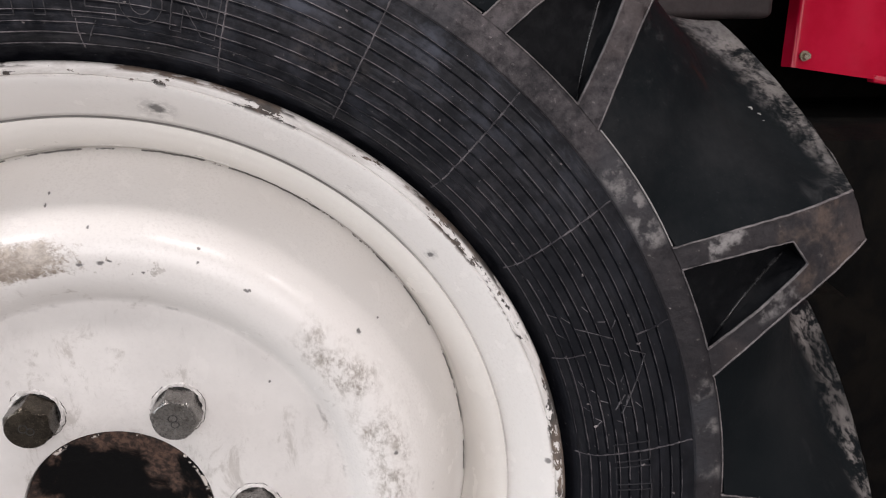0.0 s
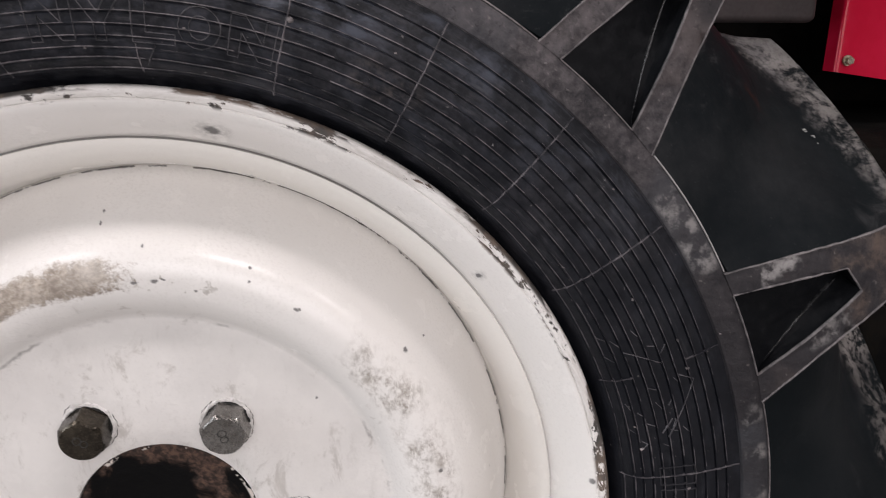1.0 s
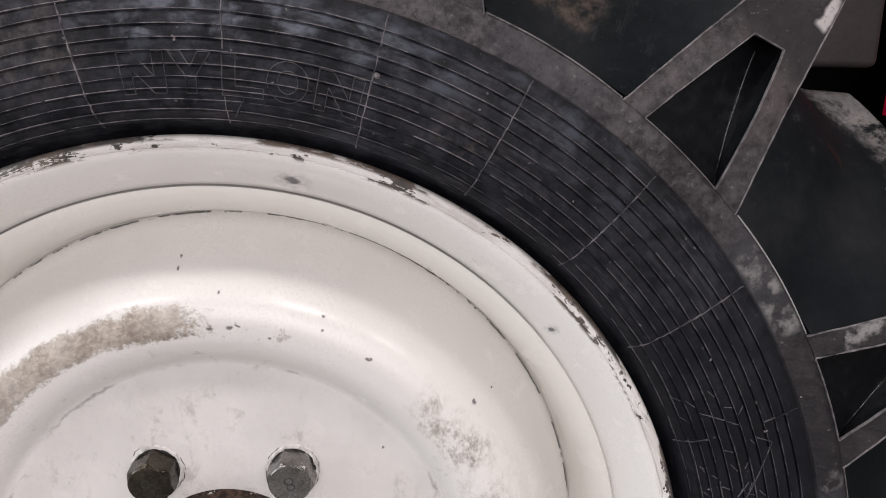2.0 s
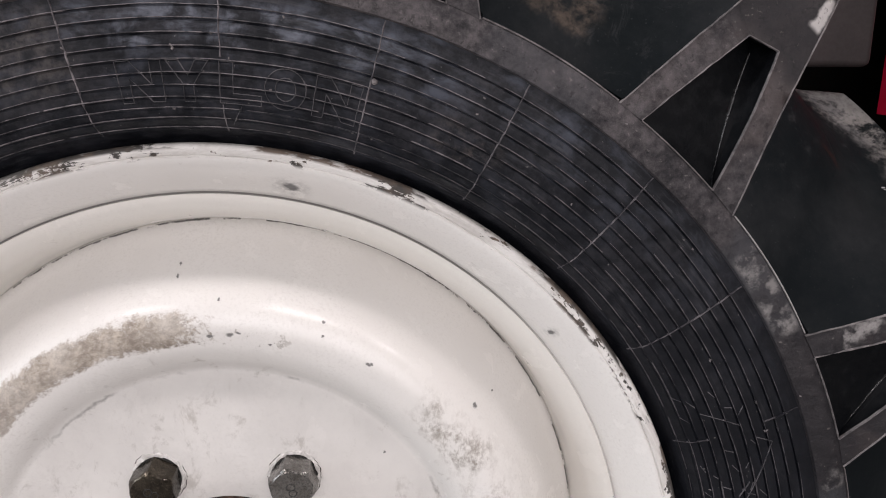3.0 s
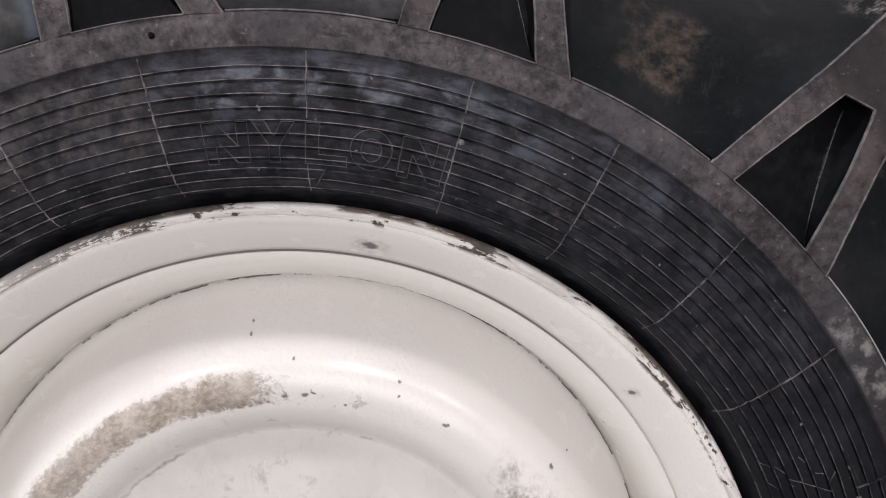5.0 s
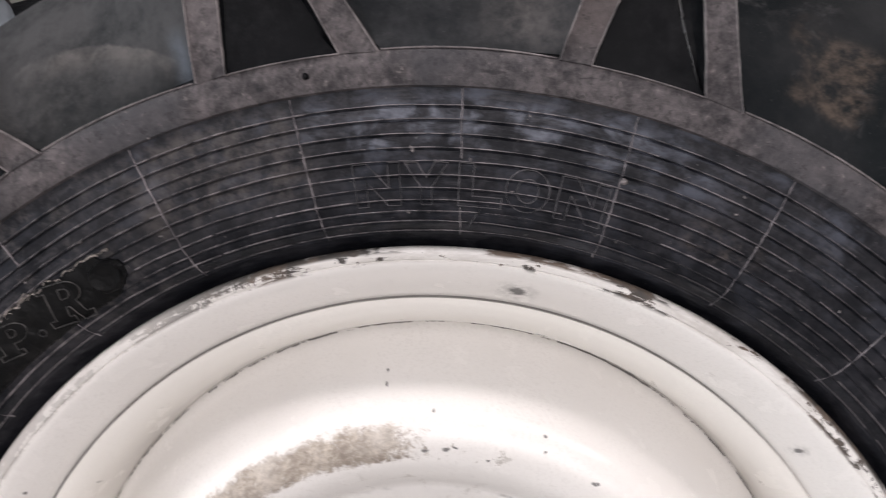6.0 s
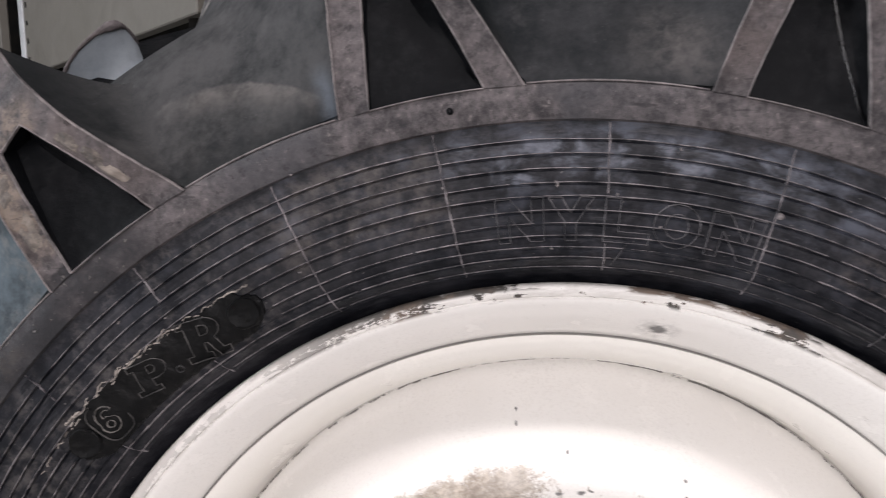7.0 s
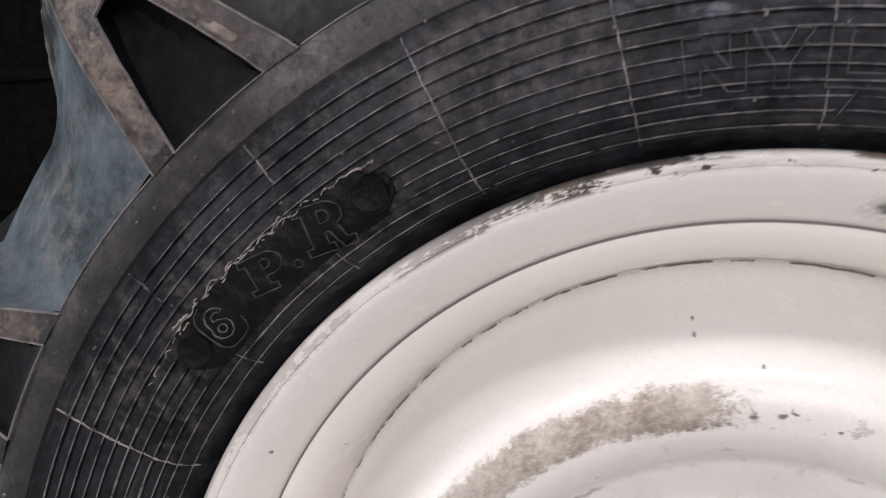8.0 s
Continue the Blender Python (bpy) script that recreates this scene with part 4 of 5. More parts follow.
# outlines of the heavy mould letters in a unit square, each a run of closed loops
LETTERS = {
    "N": [[(0, 0), (0, 1), (0.30, 1), (0.75, 0.40), (0.75, 1), (1, 1), (1, 0), (0.70, 0), (0.25, 0.60), (0.25, 0)]],
    "Y": [[(0, 1), (0.29, 1), (0.5, 0.64), (0.71, 1), (1, 1), (0.63, 0.42), (0.63, 0), (0.37, 0), (0.37, 0.42)]],
    "L": [[(0, 0), (0, 1), (0.31, 1), (0.31, 0.25), (1, 0.25), (1, 0)]],
    "O": [arc(0.5, 0.5, 0.5, 0.5, 0, 360, 36), arc(0.5, 0.5, 0.25, 0.28, 0, 360, 28)],
    "P": [[(0, 1), (0.66, 1)] + arc(0.66, 0.70, 0.34, 0.30, 90, -90) + [(0.52, 0.40), (0.52, 0.17), (0.66, 0.17), (0.66, 0), (0, 0), (0, 0.17), (0.15, 0.17), (0.15, 0.83), (0, 0.83)],
          [(0.50, 0.84), (0.60, 0.84)] + arc(0.60, 0.72, 0.12, 0.12, 90, -90, 6) + [(0.50, 0.60)]],
    "R": [[(0, 1), (0.58, 1)] + arc(0.58, 0.74, 0.32, 0.26, 90, -62) + [(0.84, 0.20), (1, 0.22), (0.98, 0.04), (0.72, 0), (0.55, 0.40), (0.46, 0.40), (0.46, 0.16), (0.56, 0.16), (0.56, 0), (0, 0), (0, 0.16), (0.14, 0.16), (0.14, 0.84), (0, 0.84)],
          [(0.44, 0.84), (0.54, 0.84)] + arc(0.54, 0.72, 0.11, 0.12, 90, -90, 6) + [(0.44, 0.60)]],
    "6": [arc(0.5, 0.62, 0.48, 0.38, 25, 205, 14) + arc(0.5, 0.32, 0.48, 0.32, 180, 395, 18) + [(0.50, 0.62), (0.36, 0.60)] + arc(0.58, 0.66, 0.24, 0.17, 190, 40, 8),
          arc(0.5, 0.31, 0.20, 0.13, 0, 360, 16)],
    ".": [arc(0.5, 0.5, 0.5, 0.5, 0, 360, 12)],
}


def letter(text, rho, deg, height, width, tube=0.0004, material=RIB_PALE, lift=0.0, turn=0.0):
    """The raised outline of one letter on the sidewall, centred at a radius and an angle."""
    bm = bmesh.new()
    c, s = math.cos(radians(turn)), math.sin(radians(turn))
    rng = random.Random(len(text) + int(deg * 10))
    for loop in LETTERS[text]:
        loop = loop if loop[0] == loop[-1] else loop + loop[:1]
        fine = []
        for (x0, y0), (x1, y1) in zip(loop, loop[1:]):
            steps = max(1, int(math.hypot((x1 - x0) * width, (y1 - y0) * height) / 0.0012))
            fine += [(x0 + (x1 - x0) * k / steps, y0 + (y1 - y0) * k / steps) for k in range(steps)]
        fine.append(loop[-1])
        run = []
        for x, y in fine:
            u, w = (x - 0.5) * width + rng.gauss(0, 0.00004), (y - 0.5) * height + rng.gauss(0, 0.00004)
            u, w = u * c - w * s, u * s + w * c
            run.append((rho + w, deg - math.degrees(u / rho)))
        for k in range(0, len(run) - 1, 5):
            ridge(bm, run[k:k + 6], tube * rng.uniform(0.65, 1.2), tube * rng.uniform(0.6, 1.1), lambda r: side_y(r) - lift)
    return part("embossed_letter", bm, material, tyre, "embossed letter " + text if text.isalnum() else "embossed full stop", 0)


def lettering():
    for text, deg, wide in (("N", 93.2, 0.0130), ("Y", 89.0, 0.0122), ("L", 84.3, 0.0126), ("O", 80.3, 0.0124), ("N", 75.6, 0.0136)):
        letter(text, 0.1903, deg, 0.0124, wide, 0.00048, LETTER_DIM)
    # the proud plate of the ply rating, with torn flash along its outer edge
    bm = bmesh.new()
    rng = random.Random(9)
    rows = []
    for i in range(121):
        a = 117.2 + 23.6 * i / 120
        end = min(1.0, min(i, 120 - i) / 12)
        lo = 0.1886 - 0.0072 * end ** 0.5 + rng.uniform(-0.0002, 0.0002)
        hi = 0.1886 + (0.0080 - 0.00011 * max(0.0, 136.0 - a)) * end ** 0.5 + rng.uniform(-0.0004, 0.0004) + 0.0012 * noise.noise(Vector((a * 0.9, 4, 0)))
        row = [polar(lo - 0.0004, a, side_y(lo) + 0.0006)]
        for f in (0.0, 0.12, 0.25, 0.4, 0.55, 0.7, 0.85, 1.0):
            r = lo + (hi - lo) * f
            lump = 0.00045 * noise.noise(Vector((a * 0.75, f * 3.2, 1))) + 0.00022 * noise.noise(Vector((a * 2.1, f * 8.0, 5)))
            row.append(polar(r, a, side_y(r) - 0.0008 - lump))
        rows.append(row + [polar(hi + 0.0004, a, side_y(hi) + 0.0006)])
    loft(bm, rows)
    bmesh.ops.recalc_face_normals(bm, faces=bm.faces)
    part("rating_plate", bm, GLOSSY_BLACK, tyre, "raised black ply rating plate", 50.0)
    # strands of torn flash wandering along the plate's outer edge
    bm = bmesh.new()

    def strand(a0, a1, base, wander, wide, keep):
        n = int((a1 - a0) / 0.16)
        run = []
        for i in range(n + 1):
            a = a0 + (a1 - a0) * i / n
            run.append((base - 0.00011 * max(0.0, 136.0 - a) + 0.0011 * noise.noise(Vector((a * 0.9, 4, 0))) + wander * noise.noise(Vector((a * 1.7, base * 9000, 0))) + 0.0005 * noise.noise(Vector((a * 6.0, base * 5000, 1))), a))
        for i in range(0, n - 3, 3):
            if rng.random() < keep:
                a = run[i][1]
                swell = 1.0 + 1.3 * math.exp(-((a - 137.4) / 1.1) ** 2) + 0.5 * math.exp(-((a - 132.0) / 2.5) ** 2)
                ridge(bm, run[i:i + 4], wide * swell * rng.uniform(0.6, 1.25), rng.uniform(0.0003, 0.0008))
    strand(117.6, 139.6, 0.1968, 0.0005, 0.0007, 0.93)
    strand(122.5, 138.8, 0.1958, 0.0008, 0.0006, 0.72)
    strand(126.0, 139.2, 0.1976, 0.0009, 0.0005, 0.60)
    strand(135.8, 138.6, 0.1963, 0.0012, 0.0010, 0.90)
    strand(138.0, 145.0, 0.1958, 0.0010, 0.0004, 0.45)
    part("torn_flash", bm, FLASH_PALE, tyre, "pale torn rubber flash", 0)
    lift = 0.0010
    letter("6", 0.1893, 136.0, 0.0088, 0.0068, 0.00042, LETTER_PALE, lift, -14)
    letter("P", 0.1893, 130.0, 0.0100, 0.0118, 0.00040, LETTER, lift, -18)
    letter(".", 0.1852, 127.4, 0.0022, 0.0022, 0.00040, FLASH_DIM, lift)
    letter("R", 0.1880, 123.7, 0.0128, 0.0138, 0.00040, LETTER, lift, -18)
    bm = bmesh.new()
    frame_run = []
    for i in range(49):
        t = 2 * math.pi * i / 48
        cx, cy = math.cos(t), math.sin(t)
        k = (abs(cx) ** 3.5 + abs(cy) ** 3.5) ** (-1 / 3.5)
        frame_run.append((0.1890 + 0.0066 * cy * k, 135.9 - math.degrees(0.0056 * cx * k / 0.189)))
    ridge(bm, frame_run[14:46], 0.0004, 0.0003, lambda r: side_y(r) - lift)
    part("number_frame", bm, LETTER, tyre, "rounded frame round the number", 0)
    for deg, rho in ((139.4, 0.1896), (119.2, 0.1878)):
        bm = bmesh.new()
        rows = []
        for i in range(41):
            t = 2 * math.pi * (i % 40) / 40
            row = []
            for f in (0.0, 0.25, 0.5, 0.72, 0.86, 1.0):
                q = 0.0054 * f * (1 + 0.16 * noise.noise(Vector((math.cos(t) * 1.4, math.sin(t) * 1.4, deg))))
                h = 0.0007 * math.exp(-((f - 0.80) / 0.13) ** 2) + 0.0005 * noise.noise(Vector((q * math.cos(t) * 700, q * math.sin(t) * 700, deg))) * (1 - f)
                r = rho + q * math.cos(t)
                row.append(polar(r, deg + math.degrees(q * math.sin(t) / rho), side_y(r) - lift - h + 0.0008 * (f > 0.95)))
            rows.append(row)
        loft(bm, rows)
        bmesh.ops.remove_doubles(bm, verts=bm.verts, dist=0.00002)
        bmesh.ops.recalc_face_normals(bm, faces=bm.faces)
        part("mould_screw_mark", bm, GLOSSY_BLACK, tyre, "round mould screw mark", 60.0)
    # writing too worn to read, as bars, and slanting mould scratches
    bm = bmesh.new()
    for a0, r0, dr in ((9.8, 0.1878, 0.0125), (6.9, 0.1878, 0.0125), (4.0, 0.1878, 0.0125), (0.8, 0.1878, 0.0125)):
        for q0, q1 in (((r0, a0), (r0 + dr, a0)), ((r0 + dr, a0), (r0 + dr, a0 - 2.2)), ((r0 + dr, a0 - 2.2), (r0, a0 - 2.2)), ((r0, a0 - 2.2), (r0, a0))):
            ridge(bm, edge(q0, q1, 6), 0.0005, 0.0004)
    part("worn_lettering", bm, RUBBER_DUSTY, tyre, "worn unreadable embossed bars", 0)
    rng = random.Random(21)
    marks = [((0.1925, 13.6), (0.2055, 19.6)), ((0.1905, 14.2), (0.1950, 15.8)), ((0.2055, 19.6), (0.2005, 20.6)), ((0.1855, 25.0), (0.1965, 22.4)), ((0.1835, 84.2), (0.1772, 85.2))]
    for i in range(20):
        a, r = rng.uniform(12.0, 27.0), rng.choice(RIBS[3:9])
        marks.append(((r - 0.0008, a), (r - 0.0008 - rng.uniform(0.0012, 0.0028), a + rng.choice((-1, 1, 1)) * rng.uniform(0.3, 1.0))))
    for q0, q1 in marks:
        bm = bmesh.new()
        ridge(bm, edge(q0, q1, 6), rng.uniform(0.00035, 0.00055), rng.uniform(0.00025, 0.0004))
        part("mould_scratch", bm, LETTER_DIM, tyre, "", 0)
    shapes = []
    for i in range(4):
        bm = bmesh.new()
        ridge(bm, edge((0.2, 90.0), (0.2 + rng.uniform(-0.0010, 0.0010), 90.0 + rng.uniform(0.1, 0.3)), 2), 0.0008, 0.0005)
        shapes.append(part("rubber_nib", bm, FLASH, tyre, "small pale rubber nib", 0))
    for i in range(36):
        a, r = rng.uniform(0, 165), rng.uniform(0.180, 0.224)
        nib = new("rubber_nib", shapes[i % 4].data)
        nib.parent = tyre
        home = Vector(polar(0.2, 90.0, side_y(0.2)))
        nib.matrix_local = Matrix.Translation(Vector(polar(r, a, side_y(r)))) @ Matrix.Rotation(rng.uniform(0, 6), 4, "Y") @ Matrix.Translation(-home)


# ---- rim, dish, hub and bolts ----
RIM = spline([(0.1660, 0.0130), (0.1692, 0.0115), (0.1706, 0.0090), (0.1705, 0.0067), (0.1697, 0.0057), (0.1682, 0.0056), (0.1670, 0.0060)], 4) + \
    [(0.1667, 0.0067)] + spline([(0.1663, 0.0065), (0.1650, 0.0069), (0.1630, 0.0083), (0.1605, 0.0108), (0.1580, 0.0138), (0.1558, 0.0168), (0.1538, 0.0199), (0.1525, 0.0225)], 5) + \
    [(0.1522, 0.0232), (0.1519, 0.0233)] + spline([(0.1516, 0.0223), (0.1490, 0.0227), (0.1458, 0.0249), (0.1428, 0.0290), (0.1408, 0.0350), (0.1393, 0.0440), (0.1380, 0.0520), (0.1375, 0.0800)], 4)
FLAT = 0.0228
DISH = spline([(0.1382, 0.0540), (0.1384, 0.0500), (0.1373, 0.0481), (0.1338, 0.0446), (0.1295, 0.0378), (0.1255, 0.0314), (0.1205, 0.0236), (0.1157, 0.0167), (0.1114, 0.0133),
               (0.1070, 0.0122), (0.1022, 0.0129), (0.0978, 0.0142), (0.0942, 0.0163), (0.0914, 0.0189), (0.0890, 0.0216), (0.0872, 0.0227), (0.0858, FLAT), (0.0830, FLAT)], 4) + \
    [(0.070, FLAT), (0.055, FLAT), (0.045, FLAT), (0.0362, FLAT), (0.0355, FLAT + 0.0004), (0.0353, FLAT + 0.0011), (0.0353, 0.0320), (0.0362, 0.0330), (0.1300, 0.0520)]


def bent(bm):
    """The wheel's bowl sits a hair off centre and turned, as a knocked steel wheel does."""
    for v in bm.verts:
        rho = math.hypot(v.co.x, v.co.z)
        w = min(1.0, max(0.0, (0.163 - rho) / 0.009)) * min(1.0, max(0.0, (rho - 0.096) / 0.02))
        v.co.y += 0.013 * v.co.x * w
        v.co.x -= 0.0006 * w
    return bm


def wheel_metal():
    front = RIM
    back = [(r, 2 * MID - y) for r, y in reversed(front)]
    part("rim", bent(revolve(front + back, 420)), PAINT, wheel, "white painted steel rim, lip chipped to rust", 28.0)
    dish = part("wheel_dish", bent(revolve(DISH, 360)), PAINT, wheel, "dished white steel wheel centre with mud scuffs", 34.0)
    cap = [(0.0351, 0.0304), (0.0349, 0.0252), (0.0338, 0.0244), (0.0300, 0.0250), (0.0240, 0.0266), (0.0160, 0.0279), (0.0090, 0.0283), (0.0001, 0.0284)]
    part("hub_cap", revolve(spline(cap, 3), 120), RUST, wheel, "rusty black hub cap", 40.0)
    bm = bmesh.new()
    bmesh.ops.create_cone(bm, cap_ends=True, segments=48, radius1=0.034, radius2=0.034, depth=0.30)
    part("axle", moved(bm, Matrix.Translation((0, 0.185, 0)) @ Matrix.Rotation(radians(90), 4, "X")), SHADE_BLACK, wheel, "black axle stub")
    for k, (turn, mat, mark, tip) in enumerate(((12, BOLT_STEEL, -14, 5.0), (26, BOLT_DARK, -60, 7.0), (5, BOLT_DARK, 20, 0), (40, BOLT_STEEL, 100, 1), (18, BOLT_DARK, 160, 2), (50, BOLT_STEEL, 240, 1))):
        deg = 59.9 + 60 * k
        rng = random.Random(30 + k)
        bm = bmesh.new()
        flat, top, base = 0.0079, 0.0100, 0.0
        rows = []
        corner = flat / math.cos(radians(30))
        for h, cutr in ((base, 9), (top - 0.0024, 9), (top - 0.0014, 0.0087), (top - 0.0004, 0.0079), (top, 0.0075)):
            row = []
            for i in range(48):
                t = 2 * math.pi * i / 48
                hexr = flat / math.cos((t % (math.pi / 3)) - math.pi / 6)
                q = min(hexr, cutr)
                row.append((q * math.cos(t), -h, q * math.sin(t)))
            rows.append([bm.verts.new(p) for p in row])
        for a, b in zip(rows, rows[1:]):
            for i in range(48):
                bm.faces.new((a[i], a[(i + 1) % 48], b[(i + 1) % 48], b[i]))
        bm.faces.new(rows[-1])
        bmesh.ops.recalc_face_normals(bm, faces=bm.faces)
        bolt = part("hex_bolt", bm, mat, wheel, "dark steel hex bolt in torn paint", 25.0)
        bolt.matrix_local = Matrix.Translation(polar(0.0507, deg, FLAT + 0.0005)) @ Matrix.Rotation(radians(tip), 4, "X") @ Matrix.Rotation(radians(turn), 4, "Y")
        g = bmesh.new()
        for cy, rx, ry in ((0.00135, 0.0016, 0.0014), (-0.0013, 0.0014, 0.0013)):
            rows = []
            for i in range(29):
                t = 2 * math.pi * i / 28
                rows.append([(math.cos(t) * rx * q, -top - h, cy + math.sin(t) * ry * q) for q, h in ((0.82, -0.0001), (0.91, 0.00012), (1.09, 0.00012), (1.18, -0.0001))])
            loft(g, rows)
        bmesh.ops.recalc_face_normals(g, faces=g.faces)
        num = part("stamped_number", g, MARK, bolt, "stamped number 8", 40.0)
        num.matrix_local = Matrix.Rotation(radians(-turn + mark), 4, "Y")
        # ring of cracked paint round the bolt
        bm = bmesh.new()
        ring = []
        for i in range(73):
            t = 2 * math.pi * (i % 72) / 72
            q = 0.0094 + 0.0006 * noise.noise(Vector((math.cos(t) * 1.5, math.sin(t) * 1.5, k * 5.0))) + 0.0004 * noise.noise(Vector((math.cos(t) * 6, math.sin(t) * 6, k * 2.0)))
            wid = 0.0008 + 0.0009 * noise.noise(Vector((math.cos(t) * 3, math.sin(t) * 3, k * 9.0)))
            h = 0.0007 + 0.0006 * noise.noise(Vector((math.cos(t) * 4, math.sin(t) * 4, k * 3.0)))
            ring.append([(math.cos(t) * (q - wid), 0.0004, math.sin(t) * (q - wid)), (math.cos(t) * (q - wid * 0.6), -h, math.sin(t) * (q - wid * 0.6)),
                         (math.cos(t) * (q + wid * 0.3), -h * 0.8, math.sin(t) * (q + wid * 0.3)), (math.cos(t) * (q + wid), 0.0004, math.sin(t) * (q + wid))])
        loft(bm, ring)
        bmesh.ops.recalc_face_normals(bm, faces=bm.faces)
        ringo = part("paint_ring", bm, PAINT_FLAKE, wheel, "cracked white paint ring", 40.0)
        ringo.location = polar(0.0507, deg, FLAT)
        bm = bmesh.new()
        for start in range(0, 72, 12):
            if rng.random() < 0.75:
                crack = []
                for i in range(start, start + rng.randint(6, 13)):
                    t = 2 * math.pi * i / 72
                    q = 0.0103 + 0.0009 * noise.noise(Vector((math.cos(t) * 1.6, math.sin(t) * 1.6, k * 5.0))) + 0.0006 * noise.noise(Vector((math.cos(t) * 7, math.sin(t) * 7, k + 0.5)))
                    w = 0.00005 + 0.00011 * rng.random()
                    crack.append([(math.cos(t) * (q - w), -0.0001, math.sin(t) * (q - w)), (math.cos(t) * (q + w), -0.0001, math.sin(t) * (q + w))])
                loft(bm, crack)
        bmesh.ops.recalc_face_normals(bm, faces=bm.faces)
        crack_line = part("paint_crack", bm, BOLT_DARK, wheel, "thin dark crack in the paint", 0)
        crack_line.location = polar(0.0507, deg, FLAT)
        bm = bmesh.new()
        ring = []
        for i in range(49):
            t = 2 * math.pi * (i % 48) / 48
            ring.append([(math.cos(t) * 0.0060, -0.0005, math.sin(t) * 0.0060), (math.cos(t) * 0.0084, -0.0005, math.sin(t) * 0.0084), (math.cos(t) * 0.0086, 0.0003, math.sin(t) * 0.0086)])
        loft(bm, ring)
        bmesh.ops.recalc_face_normals(bm, faces=bm.faces)
        seat = part("bolt_seat", bm, MARK, wheel, "dark bare bolt seat", 40.0)
        seat.location = polar(0.0507, deg, FLAT)


# ---- the room ----
def room():
    def slab(name, size, at, mat, label):
        ob = part(name, box_mesh(*size), mat, None, "", 0)
        ob.location = at
        return tagged(ob, label, name.split("_")[0], "", "structure")
    slab("floor", (5.4, 6.4, 0.1), (0.2, 0.4, -0.05), CONCRETE, "stained grey concrete workshop floor")
    slab("ceiling", (5.4, 6.4, 0.1), (0.2, 0.4, 2.65), PLASTER, "dingy plaster workshop ceiling")
    slab("wall_north", (5.4, 0.12, 2.6), (0.2, 3.54, 1.3), PLASTER, "dingy plaster workshop wall")
    # south wall with the wide gateway behind the camera
    slab("wall_south", (1.06, 0.12, 2.6), (-1.97, -2.74, 1.3), PLASTER, "dingy plaster wall beside the gateway")
    slab("wall_south_end", (1.06, 0.12, 2.6), (2.37, -2.74, 1.3), PLASTER, "dingy plaster wall beside the gateway")
    slab("wall_south_lintel", (3.28, 0.12, 0.38), (0.20, -2.74, 2.41), PLASTER, "dingy plaster over the gateway")
    slab("wall_east", (0.12, 6.4, 2.6), (2.84, 0.4, 1.3), PLASTER, "dingy plaster workshop wall")
    # west wall with an open doorway
    slab("wall_west", (0.12, 3.38, 2.6), (-2.44, 1.91, 1.3), PLASTER, "dingy plaster workshop wall with doorway")
    slab("wall_west_end", (0.12, 1.88, 2.6), (-2.44, -1.86, 1.3), PLASTER, "dingy plaster workshop wall")
    slab("wall_west_lintel", (0.12, 1.16, 0.5), (-2.44, -0.35, 2.35), PLASTER, "dingy plaster over the doorway")


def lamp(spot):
    ob = tagged(new("unseen_ceiling_lamp"), "unseen white metal strip lamp with two lit tubes, added overhead", "lamp", "ceiling strip lamps")
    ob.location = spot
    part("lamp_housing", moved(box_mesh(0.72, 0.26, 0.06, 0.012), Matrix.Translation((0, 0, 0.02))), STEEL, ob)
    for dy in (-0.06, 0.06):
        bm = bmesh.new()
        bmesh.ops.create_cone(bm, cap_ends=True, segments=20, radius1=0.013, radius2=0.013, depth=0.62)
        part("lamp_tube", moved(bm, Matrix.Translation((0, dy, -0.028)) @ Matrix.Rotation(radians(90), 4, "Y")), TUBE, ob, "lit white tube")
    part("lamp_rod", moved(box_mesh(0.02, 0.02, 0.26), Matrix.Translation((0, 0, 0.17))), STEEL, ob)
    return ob


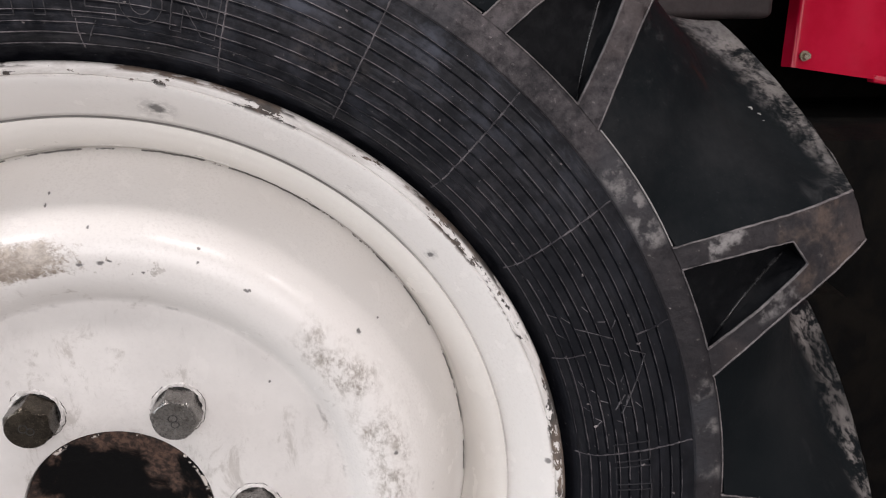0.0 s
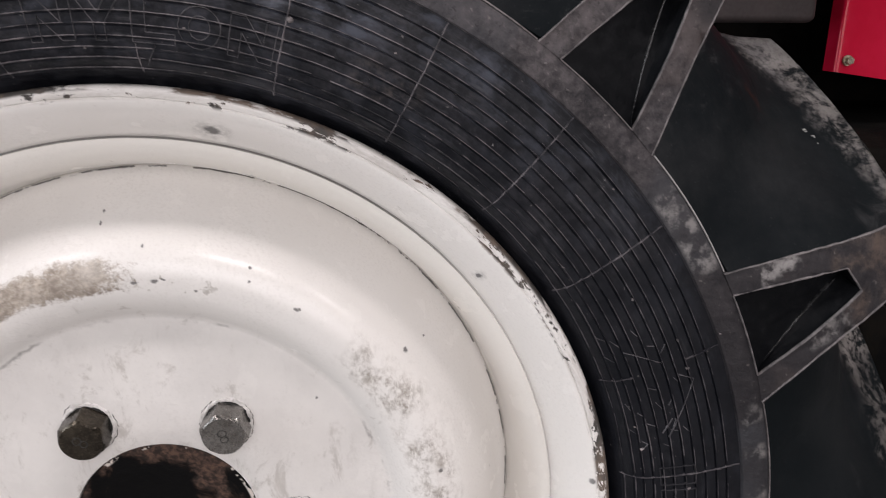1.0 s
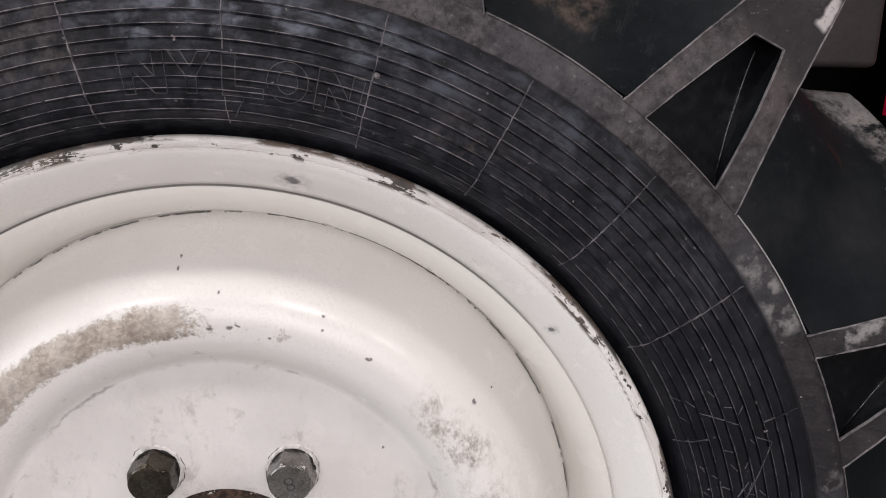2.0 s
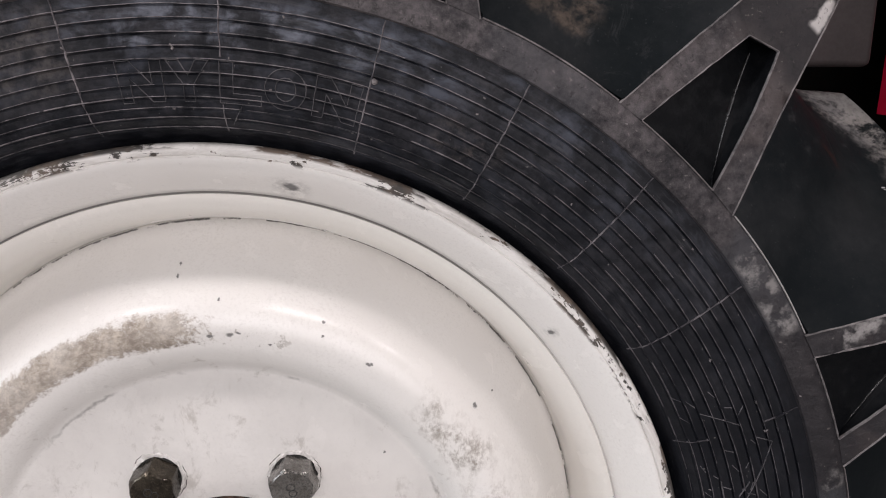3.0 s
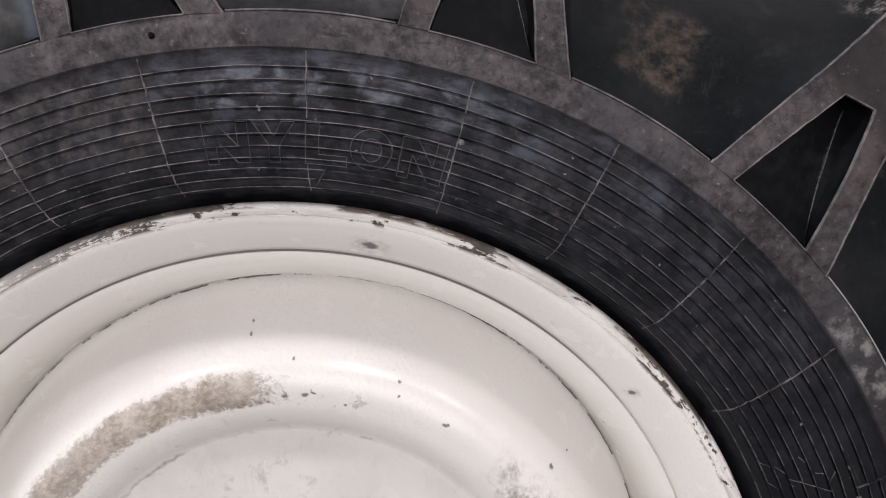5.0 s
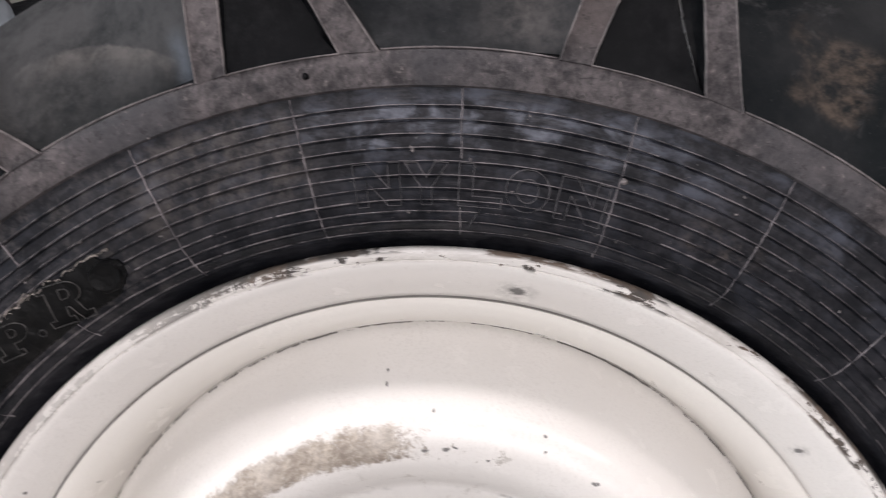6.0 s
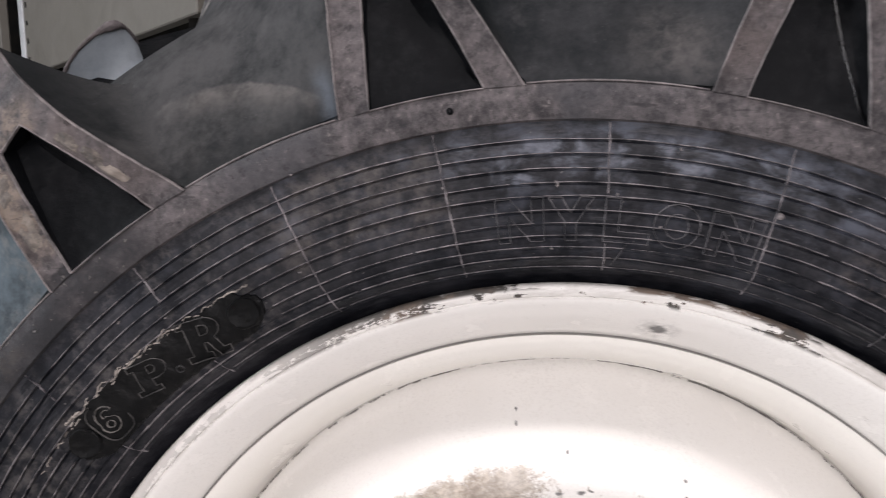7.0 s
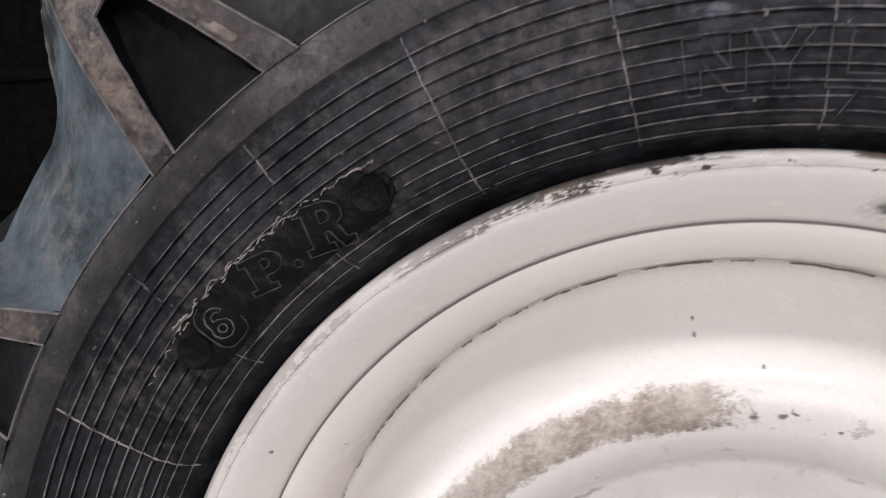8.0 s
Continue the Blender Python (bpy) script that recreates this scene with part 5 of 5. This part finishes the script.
def machine():
    """The machine behind the wheel: added dark backing bodies, red guard, primed block."""
    gear = part("dark_backing", moved(box_mesh(1.3, 0.55, 0.385, 0.03), Matrix.Translation((0.25, 0.62, 0.2125))), SHADE_BLACK, None, "", 40.0)
    tagged(gear, "added near-black body for the shade behind the wheel", "machine frame")
    for x in (-0.25, 0.05, 0.45):
        bm = bmesh.new()
        bmesh.ops.create_cone(bm, cap_ends=True, segments=24, radius1=0.05, radius2=0.04, depth=0.08)
        part("bearing_boss", moved(bm, Matrix.Translation((x, 0.32, 0.25)) @ Matrix.Rotation(radians(90), 4, "X")), SHADE_BLACK, gear)
    for x, y in ((-0.30, 0.45), (0.80, 0.45), (-0.30, 0.80), (0.80, 0.80)):
        part("frame_leg", moved(box_mesh(0.05, 0.05, 0.12, 0.004), Matrix.Translation((x, y, 0.06))), SHADE_BLACK, gear)
    part("dark_backing_box", moved(box_mesh(1.3, 0.34, 0.70, 0.04), Matrix.Translation((0.72, 0.74, 0.75))), SHADE_BLACK, gear, "added black backing for the dark behind the guard")
    bm = bmesh.new()
    hose = [Vector((0.52 + 0.018 * math.cos(t), 0.44, 0.40 + 0.022 * math.sin(t))) for t in (math.pi * (0.85 + 0.09 * i) for i in range(13))]
    rows = []
    for i, p in enumerate(hose):
        d = (hose[min(i + 1, 12)] - hose[max(i - 1, 0)]).normalized()
        side = d.cross(Vector((0, 1, 0)))
        rows.append([p + (side * math.cos(q) + Vector((0, 1, 0)) * math.sin(q)) * 0.0022 for q in (2 * math.pi * k / 8 for k in range(9))])
    loft(bm, rows)
    bmesh.ops.recalc_face_normals(bm, faces=bm.faces)
    part("hose", bm, BOARD_EDGE, gear, "thin bent steel pipe")
    guard = tagged(new("mudguard"), "glossy red sheet metal guard with folded edge", "guard")
    guard.matrix_world = Matrix.Translation((0.472, 0.42, 0.454)) @ Matrix.Rotation(radians(7.9), 4, "Y")
    # sheet with a rounded fold along its edge and a shallow hollow added to vary its reflection
    bm = bmesh.new()
    run = [(0.0095, 0.016), (0.0112, 0.004)] + [(0.0146 - 0.0034 * math.cos(q), 0.0034 - 0.0034 * math.sin(q)) for q in (math.pi / 2 * i / 6 for i in range(1, 7))]
    run += [(0.0146 + 0.012 * i, 0.0020 * math.sin(math.pi * min(1.0, (0.012 * i) / 0.08)) ** 2) for i in range(1, 41)]
    loft(bm, [[Vector((x - 0.115 * z, y, z)) for x, y in run] for z in (0.0, 0.002, 0.498, 0.50)], 0, True)
    back = [[Vector((x + 0.003 - 0.115 * z, y + 0.003, z)) for x, y in run] for z in (0.0, 0.50)]
    loft(bm, back)
    bmesh.ops.recalc_face_normals(bm, faces=bm.faces)
    part("guard_panel", bm, RED, guard, "", 50.0)
    part("guard_lip", moved(box_mesh(0.37, 0.012, 0.008, 0.002), Matrix.Translation((0.2760, 0.004, 0.0008))), RED, guard)
    bm = bmesh.new()
    bmesh.ops.create_cone(bm, cap_ends=True, segments=6, radius1=0.0037, radius2=0.0033, depth=0.005)
    bolt = part("guard_bolt", moved(bm, Matrix.Translation((0.0195, -0.0045, 0.011)) @ Matrix.Rotation(radians(90), 4, "X")), ZINC, guard, "zinc plated bolt", 20.0)
    bm = bmesh.new()
    bmesh.ops.create_cone(bm, cap_ends=True, segments=24, radius1=0.0047, radius2=0.0044, depth=0.0014)
    part("washer", moved(bm, Matrix.Translation((0.019, -0.0026, 0.011)) @ Matrix.Rotation(radians(90), 4, "X")), ZINC, bolt, "plated washer", 20.0)
    part("guard_post", moved(box_mesh(0.03, 0.03, 0.60, 0.003), Matrix.Translation((0.42, 0.06, 0.15))), SHADE_BLACK, guard)
    block = part("weight_block", moved(box_mesh(0.162, 0.10, 0.21, 0.006, 3), Matrix.Translation((0.3600, 0.434, 0.5985))), BLOCK, None, "", 40.0)
    tagged(block, "grey brown primed metal weight block", "block")
    part("block_bracket", moved(box_mesh(0.05, 0.06, 0.16, 0.003), Matrix.Translation((0.335, 0.505, 0.47))), SHADE_BLACK, block)


def prism(corners, thick):
    """An upright slab over a run of plan points, with a height range: (x, y) pairs, bottom and top."""
    (x0, y0), (x1, y1), z0, z1 = corners
    d = Vector((x1 - x0, y1 - y0, 0))
    bm = box_mesh(d.length, thick, z1 - z0, 0.002, 1)
    return moved(bm, Matrix.Translation(((x0 + x1) / 2, (y0 + y1) / 2, (z0 + z1) / 2)) @ Matrix.Rotation(math.atan2(d.y, d.x), 4, "Z"))


def cabinet():
    """The grey panelled housing behind, with an added black body for the dark round it."""
    base = part("dark_back_body", moved(box_mesh(2.0, 0.5, 1.7, 0.03), Matrix.Translation((-1.30, 2.05, 0.85))), SHADE_BLACK, None, "", 40.0)
    tagged(base, "added black body for the dark round the grey panels", "machine base")
    for z in (0.35, 0.72, 1.1):
        part("base_rail", moved(box_mesh(1.9, 0.03, 0.04, 0.006), Matrix.Translation((-1.30, 1.79, z))), SHADE_BLACK, base)
    panel = part("side_panel", prism(((-0.998, 1.310), (-0.407, 0.755), 0.70, 1.45), 0.02), BOARD, None, "", 30.0)
    tagged(panel, "grey painted side panel with pale nicked edge", "panel")
    part("panel_edge", prism(((-1.020, 1.330), (-0.999, 1.311), 0.69, 1.45), 0.026), BOARD_EDGE, panel, "pale nicked panel edge")
    rng = random.Random(3)
    for i in range(9):
        z = 0.73 + 0.035 * i
        part("nick", moved(box_mesh(0.006, 0.004, rng.uniform(0.006, 0.012)), Matrix.Translation((-0.990, 1.288, z)) @ Matrix.Rotation(radians(-43), 4, "Z")), MARK, panel, "", 0)
    part("panel_leg", moved(box_mesh(0.04, 0.04, 0.72, 0.003), Matrix.Translation((-0.98, 1.36, 0.36))), SHADE_BLACK, panel)
    part("panel_foot", moved(box_mesh(0.04, 0.04, 0.72, 0.003), Matrix.Translation((-0.42, 0.80, 0.36))), SHADE_BLACK, panel)
    part("rear_panel", prism(((-1.30, 1.60), (-1.17, 1.482), 0.74, 1.45), 0.02), BOARD, panel, "grey rear panel")
    part("panel_rail", prism(((-1.30, 1.62), (-0.45, 0.83), 1.40, 1.46), 0.03), SHADE_BLACK, panel)


room()
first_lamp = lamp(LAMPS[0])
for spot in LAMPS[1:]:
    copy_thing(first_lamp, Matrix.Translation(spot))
machine()
cabinet()
wheel_metal()
sidewall_ribs()
lettering()
